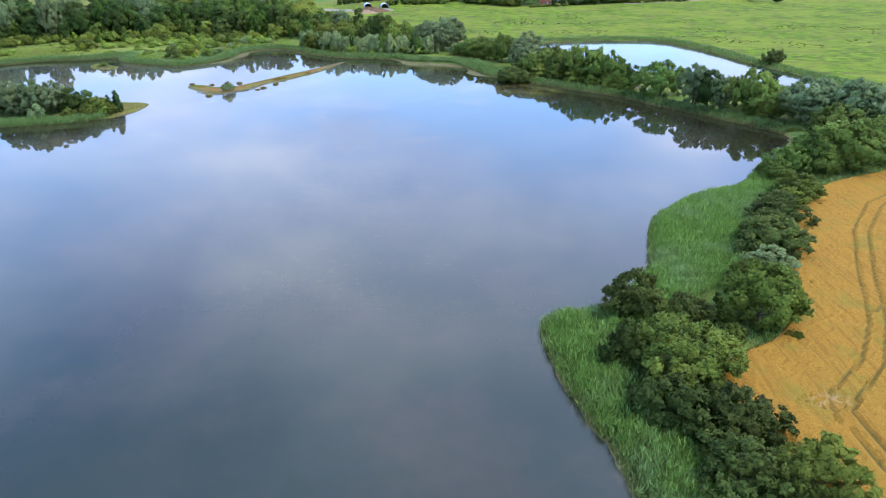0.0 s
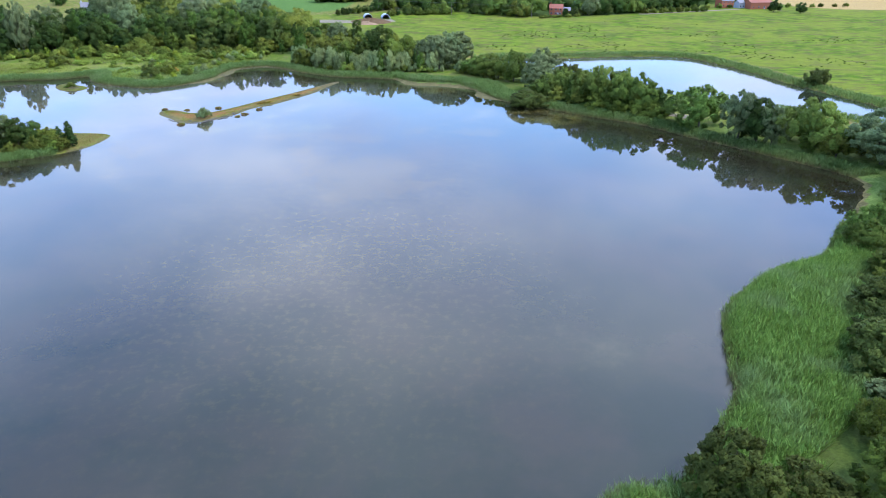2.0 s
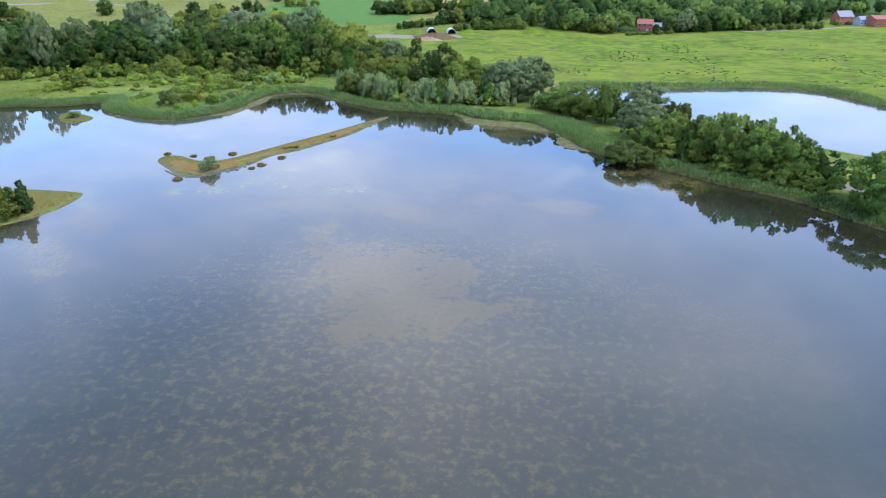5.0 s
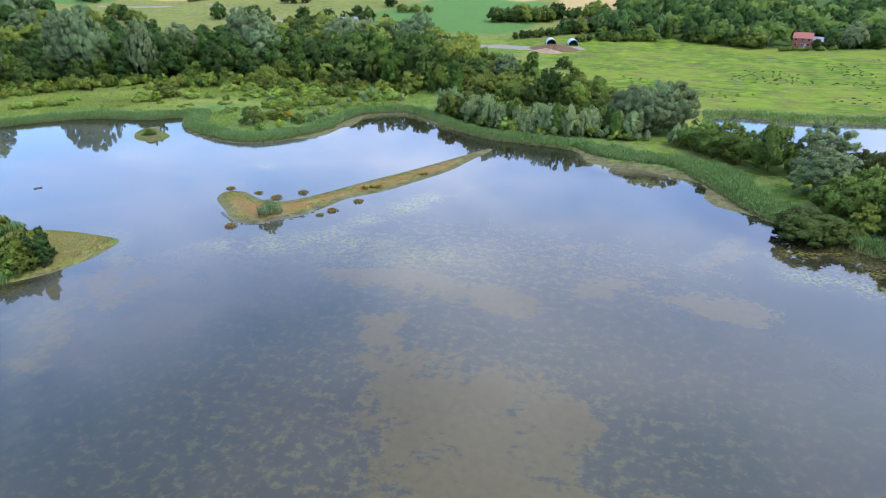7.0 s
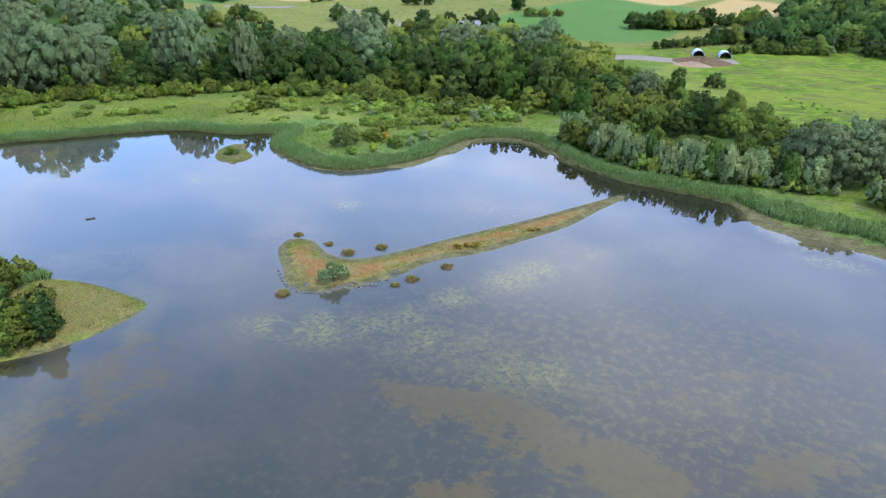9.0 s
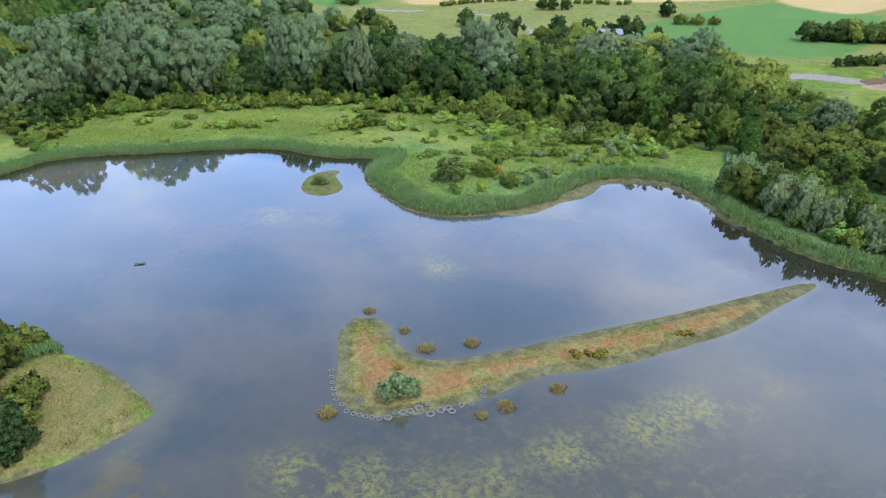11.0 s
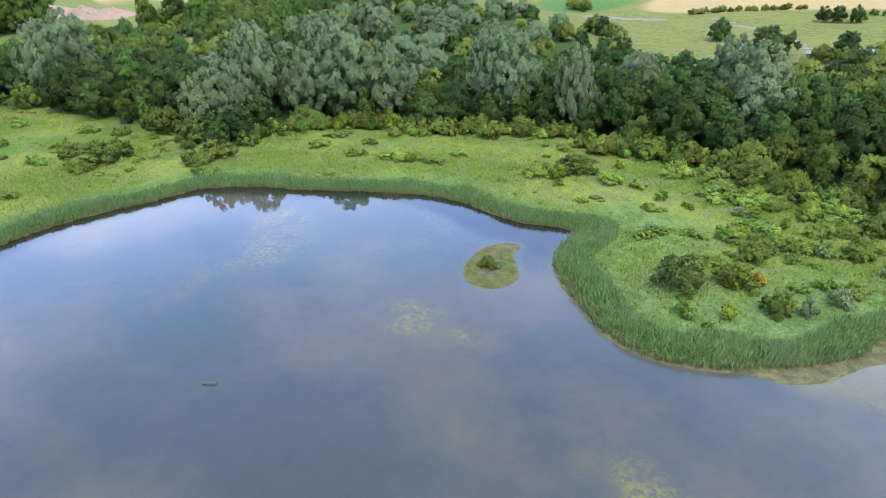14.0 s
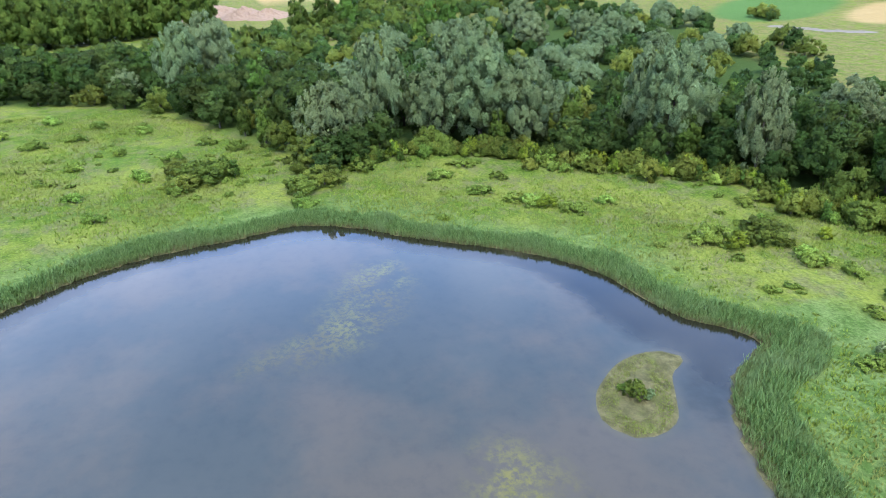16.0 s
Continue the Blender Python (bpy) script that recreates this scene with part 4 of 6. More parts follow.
# ---------------------------------------------------------------- the wood
rng = np.random.default_rng(11)
BIG_WILLOWS = [
    # x, y, height, crown radius
    (-273, 284, 29.5, 9.2), (-256, 266, 20, 6.5), (-259, 272, 19.5, 6.5), (-276, 309, 30.5, 9), (-258, 309, 29, 10), (-249, 318, 24.5, 8.5), (-228, 350, 28.5, 8.8), (-236, 349, 27.5, 8),
    (-203, 355, 24.5, 6), (-262, 297, 21.5, 7.5), (-210, 390, 19.5, 8), (-354, 231, 28.5, 8.5), (-375, 242, 29.5, 9.5), (-357, 211, 12.5, 5.5), (-183, 398, 26, 8), (-173, 397, 25, 9),
    (-116, 460, 20, 8), (-120, 450, 18, 8), (-58, 390, 12, 6), (-334, 338, 27, 9), (-376, 414, 17, 8), (-387, 390, 17, 8), (-420, 400, 20, 9), (-350, 405, 15, 8), (-154, 450, 16, 7), (-330, 420, 13.5, 7)]
for wx, wy, wh, wr in BIG_WILLOWS:
    grown("willow", wx, wy, wh, wr, rng, "willows in the wood")
pts = scatter(WOOD, 8.0, rng, 26000, 3.0)
WOOD_FRONT = [(-372, 160), (-357, 196), (-300, 238), (-242, 264), (-250, 294), (-224, 322), (-190, 351), (-130, 359), (-84, 360), (-66, 345), (4, 340)]
front = line_away(pts[:, 0], pts[:, 1], WOOD_FRONT)
order = np.argsort(front)
near_pts, deep_pts = pts[order[:230]], pts[order[230:]]
for (x, y), d in zip(near_pts, front[order[:230]]):
    room = min(math.hypot(x - a, y - b) / (0.85 * r) for a, b, _, r in BIG_WILLOWS)
    if room < 1:
        continue
    u = rng.uniform()
    kind = "alder" if u < 0.66 else "sallow" if u < 0.84 else "poplar" if u < 0.98 else "willow"
    h = min(6.0 + 1.0 * d, 18.5) * rng.uniform(0.8, 1.12)
    if x > -170 and kind == "alder" and rng.uniform() < 0.45:
        kind = ("poplar", "sallow")[int(rng.integers(2))]
    if x > -82:
        h *= 0.68
        kind = ("sallow", "sallow", "poplar", "alder", "sallow")[int(rng.integers(5))]
    if kind == "willow":
        h *= 1.1
    if kind == "sallow":
        h = min(h * 0.75, 8.5)
    if room < 1.8:
        h = min(h, 12.0)
    plant(kind, x, y, h, rng, group="trees along the wood's edge")


def canopy(name, points, label, kinds, h_lo, h_hi, rng, whole=False, per=6, clumps=11):
    """Far trees beyond counting, joined by leaf kind."""
    by = {}
    for x, y in points:
        kind = kinds[int(rng.integers(len(kinds)))]
        h = rng.uniform(h_lo, h_hi) * (1.25 if kind == "willow" else 1)
        v, f, _, vn = foliage(kind, h, clumps, per, rng, not whole)
        v = v + np.array([x, y, 0])
        by.setdefault(kind, []).append((v, f, ground_at(x, y), vn))
    for kind, group in by.items():
        v, f = join([(a + np.array([0, 0, z]), b) for a, b, z, _ in group])
        tagged(new(name, leaf_mesh(name, v, f, LEAF[kind], np.concatenate([q[3] for q in group]))), label[kind], "wood", kind="stuff")


deep_pts = np.array([p for p in deep_pts if min(math.hypot(p[0] - a, p[1] - b) for a, b, _, _ in BIG_WILLOWS) > 7])
CANOPY_LABEL = {"alder": "dense dark green canopy of a deciduous wood", "sallow": "rounded mid-green sallow scrub of the wood",
                "poplar": "fresh green upper canopy of the wood", "willow": "silvery willow crowns among the wood", "broad": "low rounded broadleaf scrub behind the willows"}
low_pts, deep_pts = deep_pts[deep_pts[:, 0] > -82], deep_pts[deep_pts[:, 0] <= -82]
behind = line_away(deep_pts[:, 0], deep_pts[:, 1], WOOD_FRONT)
scrubby = (behind > 46) & (deep_pts[:, 0] < -185)
scrub_pts, deep_pts = deep_pts[scrubby], deep_pts[~scrubby]
scrub_pts = scrub_pts[rng.uniform(size=len(scrub_pts)) < 0.62]
canopy("low_wood", low_pts, CANOPY_LABEL, ["sallow", "sallow", "poplar", "alder", "sallow"], 8.0, 11.0, rng, per=16, clumps=24)
canopy("wood_canopy", deep_pts, CANOPY_LABEL, ["alder", "alder", "alder", "sallow", "alder", "sallow", "poplar", "alder", "alder", "alder", "sallow", "alder", "willow"], 11, 15.5, rng, per=18, clumps=28)
canopy("wood_scrub", scrub_pts, CANOPY_LABEL, ["alder", "sallow", "alder", "alder", "willow", "alder"], 5.5, 9, rng, per=13, clumps=17)

# shrubs along the foot of the wood
FOOT = [(-250, 285), (-251, 292), (-247, 303), (-242, 309), (-236, 313), (-228, 317), (-222, 321), (-218, 330), (-213, 338), (-208, 343),
        (-201, 347), (-187, 346), (-182, 348), (-176, 349), (-171, 352), (-163, 353), (-157, 354), (-150, 355), (-143, 354), (-137, 355),
        (-128, 356), (-118, 357), (-108, 358), (-98, 358), (-88, 357)]
for x, y in FOOT:
    for k in range(6):
        kind = ("sallow", "sallow", "scrub", "poplar", "yellow", "sallow", "scrub")[int(rng.integers(7))]
        plant(kind, x + rng.normal(-1.0, 3.6), y + rng.normal(1.0, 2.8), rng.uniform(2.0, 5.2) if kind != "scrub" else 2.4, rng, group="shrubs at the foot of the wood")

edge_p = np.stack([rng.uniform(-262, -82, 2600), rng.uniform(262, 364, 2600)], 1)
edge_d = wood_d(edge_p[:, 0], edge_p[:, 1])
for x, y in edge_p[(edge_d > -6) & (edge_d < 1.5)][:90]:
    kind = ("sallow", "scrub", "poplar", "sallow", "yellow")[int(rng.integers(5))]
    plant(kind, x, y, rng.uniform(2.4, 5.0), rng, group="shrubs at the foot of the wood", wide=1.1)

# clump of bushes that stands out of the wood's edge
for x, y, h, kind in ((-235, 261, 5, "sallow"), (-231, 255, 4, "sallow"), (-241, 262, 6, "alder"), (-247, 264, 9, "alder"), (-252, 262, 8, "sallow"),
                      (-256, 268, 11, "alder"), (-262, 262, 10, "poplar"), (-219, 255, 3.0, "sallow"), (-222, 254, 3, "scrub"), (-247, 233, 5, "sallow"),
                      (-251, 238, 5, "sallow"), (-243, 231, 3.4, "sallow"), (-256, 229, 4, "sallow"), (-249, 242, 4.5, "poplar"), (-240, 229, 2.8, "scrub"),
                      (-254, 221, 2.6, "sallow"), (-242, 208, 2.2, "scrub"), (-227, 214, 2.2, "sallow"), (-296, 191, 3, "sallow"), (-302, 201, 2.6, "sallow"),
                      (-306, 219, 2.8, "scrub"), (-280, 214, 2, "scrub"), (-270, 228, 2.4, "scrub"), (-268, 205, 2, "scrub"), (-318, 205, 2.6, "sallow"),
                      (-330, 190, 3, "sallow"), (-312, 180, 2.4, "scrub"), (-284, 236, 2.5, "scrub"), (-276, 244, 3.0, "sallow")):
    plant("scrub" if kind == "sallow" and h < 3.2 else kind, x, y, h, rng, group="bushes in the western meadow", wide=1.3)

# scrub on the northern point
POINT = [(-120, 300, 5.0, "thorn"), (-129, 323, 2.6, "sallow"), (-116, 308, 3.6, "sallow"), (-120, 318, 3.2, "sallow"), (-114, 311, 2.0, "rust"),
         (-121, 325, 2.6, "scrub"), (-118, 328, 3, "sallow"), (-119, 338, 3.2, "scrub"), (-111, 334, 2.8, "scrub"), (-104, 330, 2.6, "pale"),
         (-107, 305, 3.4, "sallow"), (-104, 308, 3, "pale"), (-103, 314, 3.2, "pale"), (-110, 298, 2.6, "yellow"), (-114, 294, 2.2, "scrub"),
         (-110, 333, 2.6, "scrub"), (-104, 337, 2.4, "pale"), (-99, 341, 2.4, "pale"), (-96, 344, 2.4, "scrub"), (-114, 346, 4, "sallow"),
         (-116, 330, 2.6, "scrub"), (-125, 336, 2.4, "yellow"), (-127, 330, 2.4, "scrub"), (-145, 339, 2.2, "scrub"), (-149, 330, 2.0, "scrub"),
         (-110, 348, 4, "poplar")]
for x, y, h, kind in POINT:
    plant("scrub" if kind == "sallow" and h < 3.1 else kind, x, y, h, rng, group="scrub on the point")
for k in range(150):
    x, y = rng.uniform(-148, -88), rng.uniform(298, 357)
    if 8 < float(lake_d(x, y)) and y > 300 - (x + 110) * 0.4:
        plant(("scrub", "scrub", "scrub", "pale", "yellow", "scrub")[int(rng.integers(6))], x, y, rng.uniform(0.8, 1.8) + max(0.0, (y - 330) * 0.06), rng, group="scrub on the point", wide=1.45)
for x, y, h, kind in ((-177, 320, 3, "scrub"), (-172, 322, 3, "yellow"), (-173, 329, 3.6, "sallow"), (-165, 330, 2, "scrub"), (-216, 292, 2, "scrub"),
                      (-203, 301, 2.4, "yellow"), (-199, 305, 2.2, "scrub"), (-209, 297, 2, "scrub"), (-201, 314, 1.8, "scrub"), (-230, 287, 2.2, "scrub"),
                      (-162, 330, 2, "scrub"), (-157, 332, 1.8, "scrub"), (-157, 346, 2.6, "scrub"), (-151, 350, 2.6, "scrub"), (-206, 299, 2.2, "scrub"),
                      (-180, 335, 1.6, "scrub"), (-190, 340, 2.0, "scrub"), (-225, 300, 1.7, "scrub"), (-237, 296, 2.0, "scrub"), (-170, 340, 2, "yellow")):
    plant(kind, x, y, h * 1.15, rng, group="shrubs in the northern meadow", wide=1.35)

# row of young trees on the north bank
for k, (x, y) in enumerate([(-67, 328), (-62, 328), (-58, 326), (-54, 324), (-50, 322), (-46, 321), (-42, 320), (-38, 319), (-34, 318), (-31, 318), (-27, 318), (-23, 318),
                            (-20, 319), (-16, 319), (-12, 320), (-8, 320)]):
    kind = ("pale", "pale", "poplar", "pale")[k % 4]
    while float(lake_d(x, y - 5)) < 9:
        y += 0.5
    plant(kind, x + rng.normal(0, 0.8), y - 5 + rng.normal(0, 1.2), rng.uniform(7.5, 9.5) if kind == "poplar" else rng.uniform(7.0, 9.5), rng, group="young trees on the north bank", wide=0.74)
    plant(("pale", "conifer", "pale")[k % 3], x + 2.1 + rng.normal(0, 0.5), y - 4 + rng.normal(0, 1.4), rng.uniform(6.0, 8.5), rng, group="young trees on the north bank", wide=0.7)
for x, y in [(-60, 334), (-52, 332), (-44, 329), (-36, 327), (-28, 326), (-20, 326), (-66, 338), (-64, 331), (-56, 329), (-48, 326), (-40, 324), (-32, 322), (-24, 322), (-16, 323), (-12, 326), (-60, 330), (-44, 323), (-28, 320)]:
    plant(("poplar", "sallow", "sallow")[int(rng.integers(3))], x + rng.normal(0, 0.7), y - 3 + rng.normal(0, 0.7), rng.uniform(6, 8.5), rng, group="young trees on the north bank")
for k in range(26):
    x = -70 + 2.7 * k
    y = 312.0
    while float(lake_d(x, y)) < 7.5:
        y += 0.5
    plant(("pale", "pale", "scrub", "sallow")[k % 4], x, y + rng.uniform(0, 1.5), rng.uniform(2.2, 4.2), rng, group="young trees on the north bank")
for x, y, h in ((-4, 320, 13.5), (0, 323, 15), (4, 325, 15), (-8, 324, 13)):
    plant("willow", x, y, h, rng, group="willows on the north bank")
for kind, x, y, h, r in (("pale", 5, 311, 5, 3), ("pale", 10, 312, 4.5, 3), ("sallow", 7, 309, 4.5, 4.2), ("broad", 16, 300, 9.6, 7.6), ("broad", 12, 306, 8, 5.5), ("broad", 25.5, 291, 12, 7.0), ("sallow", 20, 297, 6, 5),
                         ("willow", 33, 274, 10.5, 6.8), ("willow", 37, 292, 12.4, 6.8), ("thorn", 46, 289, 7.4, 5.4), ("broad", 35, 263, 8.2, 5.6), ("broad", 40, 259, 9.4, 6.0), ("broad", 45, 254, 11.0, 6.2), ("broad", 50, 248, 13.3, 6.6),
                         ("broad", 55.7, 242.8, 12.6, 6.4), ("broad", 61, 238.6, 11.8, 6.4), ("alder", 65.5, 235, 9.4, 5.0), ("broad", 49, 257, 10.6, 6.0), ("alder", 56, 249, 11.5, 5.5), ("broad", 41, 267, 9.4, 5.6),
                         ("sallow", 38, 254.5, 5.2, 4.6), ("sallow", 43.5, 249, 5.6, 4.8), ("sallow", 48.5, 242.8, 5.8, 4.8), ("sallow", 53.5, 237.5, 5.6, 4.6), ("sallow", 58.5, 232.6, 5.4, 4.6), ("sallow", 63, 230.5, 4.6, 4.0),
                         ("broad", 72, 220, 11.8, 8.6), ("sallow", 66, 238, 5, 4.5),
                         ("willow", 79, 208, 12.8, 5.2), ("alder", 83, 205, 13.2, 5.0), ("willow", 84.5, 200, 10.6, 4.0), ("broad", 93.5, 197.5, 13.4, 8.8), ("sallow", 96.5, 190, 8, 5.6),
                         ("willow", 104.5, 184.5, 13.4, 8.4), ("willow", 114, 178, 13.6, 7.4), ("broad", 122, 181, 11, 7), ("sallow", 98, 205, 7, 5.5), ("sallow", 110, 192, 7.5, 6), ("broad", 127, 190, 9, 6)):
    while float(lake_d(x, y)) < 3.0 + 0.75 * r:
        x, y = x + 0.6, y + 0.6
    grown(kind, x, y, h, r, rng, "trees between the lake and the pond")
grown("thorn", 26.5, 249.5, 5.6, 7.0, rng, "", fine=1)
plant("thorn", 140, 284, 6.5, rng)
for x, y, h, kind in ((92, 145.5, 11, "broad"), (101, 150, 10.5, "broad"), (110, 156, 10, "broad"), (84, 142, 8.5, "broad"), (78, 140, 6.8, "broad"), (72, 135, 5.5, "broad"),
                      (96, 157, 9, "alder"), (102, 166, 10, "broad"), (112, 169, 9.5, "alder"), (120, 163, 9.5, "broad")):
    plant(kind, x, y, h, rng, group="trees at the wheat field's corner", wide=1.05)

# bushes between reeds and wheat
for kind, x, y, h, r in (("thorn", 26.4, 79, 7.0, 4.8), ("sallow", 29.2, 65, 7.4, 7.6), ("thorn", 22.6, 67.5, 6.0, 3.2), ("thorn", 25.6, 57, 5.2, 4.8), ("thorn", 31.2, 54.6, 5.4, 5.0),
                         ("sallow", 36.0, 46.4, 6.4, 4.6), ("thorn", 28.5, 47.5, 5, 4.6), ("sallow", 43.6, 77.5, 9.0, 6.2), ("pale", 51.6, 92, 4.6, 3.8), ("sallow", 46, 86, 5.4, 4), ("thorn", 55, 99.6, 6.5, 6.0),
                         ("thorn", 62.8, 113.5, 5.4, 6.0), ("sallow", 72.5, 125.5, 5.2, 5.4), ("thorn", 34.4, 78.6, 3.2, 3.8), ("sallow", 37.6, 72.5, 2.6, 2.4), ("sallow", 31.5, 38, 5.5, 4.6), ("sallow", 30, 28, 6, 5), ("sallow", 31, 18, 5, 4.5),
                         ("sallow", 67.5, 119.5, 4.4, 4.0), ("thorn", 58.5, 106.5, 4.6, 4.2)):
    grown(kind, x, y, h, r, rng, "bushes beside the wheat", fine=1)

# wooded isle
for x, y, h, kind in ((-129, 196, 9.5, "willow"), (-123, 196, 10, "willow"), (-118, 198, 9.5, "willow"), (-113, 198.5, 8, "alder"), (-109, 198.5, 7.5, "alder"),
                      (-134, 198, 9, "alder"), (-140, 193, 9, "alder"), (-126, 203, 8, "alder"), (-121, 206, 5.5, "sallow"), (-106, 199, 5, "sallow"),
                      (-102.5, 200, 5.0, "conifer"), (-100.6, 201, 6.2, "conifer"), (-99.4, 199.6, 5.0, "conifer"), (-119, 190, 4.6, "pale"), (-104, 196.5, 3.6, "sallow"),
                      (-106, 194, 3.2, "sallow"), (-111, 192, 3.0, "sallow"), (-120.5, 210, 3.2, "sallow"), (-101, 197, 3.2, "sallow"), (-117, 203.5, 4.5, "sallow"), (-103.4, 198.4, 3.8, "sallow"), (-105.5, 202.5, 3.4, "sallow"), (-101.8, 195.6, 2.8, "scrub"), (-108, 204.5, 3.6, "sallow")):
    plant(kind, x, y, h, rng, group="trees on the wooded isle")

# willow shrub on the bar, shrub on the islet
plant("pale", -75.5, 231.8, 3.4, rng, fine=1, wide=1.35)
for x, y, h in ((-63.5, 252.5, 0.7), (-62.3, 253.6, 0.6), (-61.0, 254.6, 0.75), (-54.5, 266, 0.7), (-53.7, 267, 0.6), (-79.5, 236, 0.5)):
    plant("rust", x, y, h, rng, group="withered weeds on the bar", wide=1.5)
plant("sallow", -142.5, 280.5, 2.1, rng, fine=1)
plant("pale", -141.4, 281.6, 1.5, rng, fine=1)
plant("scrub", -143.6, 279.8, 1.2, rng, fine=1)

# ---------------------------------------------------------------- far trees
for x, y, h, kind in ((-194, 497, 6, "alder"), (-201, 496, 4.5, "sallow"), (-186, 503, 6, "alder"), (-176, 506, 5, "alder"), (-208, 492, 5, "sallow"), (-40, 434, 5, "thorn"), (-227, 489, 9, "thorn"), (-264, 503, 7, "alder"), (-262, 499, 6, "poplar"), (-205, 504, 8, "alder"), (-192, 511, 7, "alder"),
                      (-183, 516, 6, "alder"), (-177, 520, 8, "alder"), (-171, 523, 7.5, "alder"), (-161, 528, 4.5, "alder"), (-178, 585, 7, "alder"), (-164, 568, 4, "sallow"),
                      (-156, 572, 3.6, "sallow"), (-148, 576, 4, "sallow"), (-253, 569, 6, "alder"), (-247, 572, 6, "alder"), (-240, 576, 6, "alder"),
                      (107, 546, 12, "willow"), (100, 546, 7, "sallow"), (94, 540, 5, "thorn"), (112, 550, 9, "alder"), (118, 545, 8, "alder"), (128, 552, 7, "alder"),
                      (267, 556, 8, "alder"), (252, 568, 9, "alder"), (50, 530, 9, "sallow"), (42, 533, 8, "alder"), (30, 538, 8, "sallow"),
                      (20, 540, 8, "alder"), (8, 544, 9, "poplar"), (-4, 540, 7, "sallow"), (-16, 536, 7, "alder"), (-28, 532, 6, "sallow"), (160, 575, 10, "alder"), (172, 582, 12, "alder"),
                      (186, 590, 12, "alder"), (200, 600, 12, "alder"), (216, 612, 10, "poplar"), (145, 565, 8, "sallow"), (-300, 470, 6, "sallow"), (-312, 476, 7, "alder"), (-322, 480, 6, "sallow")):
    plant(kind, x, y, h * (1.4 if x < -150 else 1.1), rng, group="far field trees")
for a, b, n, h in (((-98, 558), (-66, 574), 11, 9), ((-90, 566), (-60, 584), 8, 9), ((-60, 583), (-32, 604), 6, 9), ((-76, 512), (-55, 530), 9, 5), ((-40, 520), (0, 534), 9, 5),
                   ((-52, 536), (-26, 560), 8, 8), ((-316, 549), (-308, 566), 6, 3), ((-308, 566), (-280, 598), 11, 3), ((-245, 600), (-215, 612), 6, 3),
                   ((67, 523), (95, 532), 11, 2.2), ((200, 596), (330, 610), 14, 3), ((-388, 528), (-372, 520), 4, 6), ((150, 556), (200, 572), 8, 4)):
    for t in np.linspace(0, 1, n):
        plant(("alder", "sallow", "alder")[int(rng.integers(3))] if h > 4 else "sallow", a[0] + (b[0] - a[0]) * t + rng.normal(0, 0.8), a[1] + (b[1] - a[1]) * t + rng.normal(0, 0.8),
              h * rng.uniform(0.8, 1.2), rng, group="hedgerow and copse trees")
far_pts = scatter(FAR_WOOD, 11.5, rng, 16000, 1.0)
far_pts = far_pts[(far_pts[:, 1] < 690) & (np.hypot(far_pts[:, 0] - 82, far_pts[:, 1] - 538) > 17)]
canopy("far_wood_canopy", far_pts, CANOPY_LABEL, ["alder", "alder", "alder", "alder", "broad", "poplar"], 9, 14, rng, per=9, clumps=16)
for x, y, h in ((-446, 358, 22), (-455, 372, 24), (-532, 333, 28), (-545, 318, 26), (-538, 300, 24), (-440, 350, 17)):
    plant("poplar", x, y, h, rng, group="poplars beyond the wood")
west = scatter(smooth([(-575, 60), (-548, 72), (-552, 128), (-578, 182), (-610, 236), (-640, 244), (-622, 170), (-600, 60)], 3), 8, rng, 2500)
canopy("poplar_belt", west, {"poplar": "tall fresh green poplar belt beyond the wood"}, ["poplar"], 26, 36, rng, True, per=18, clumps=30)
scrub_west = scatter(smooth([(-470, 90), (-420, 140), (-402, 210), (-440, 300), (-500, 390), (-480, 470), (-620, 520), (-640, 360), (-530, 280), (-530, 100)], 3), 11, rng, 2600)
canopy("western_scrub", scrub_west, CANOPY_LABEL, ["sallow", "alder", "sallow"], 5, 9, rng, True)
far_ridge = scatter(smooth([(-700, 560), (-420, 600), (-400, 640), (-720, 640)], 3), 12, rng, 1500)
canopy("ridge_wood", far_ridge, CANOPY_LABEL, ["alder", "sallow"], 8, 11, rng)


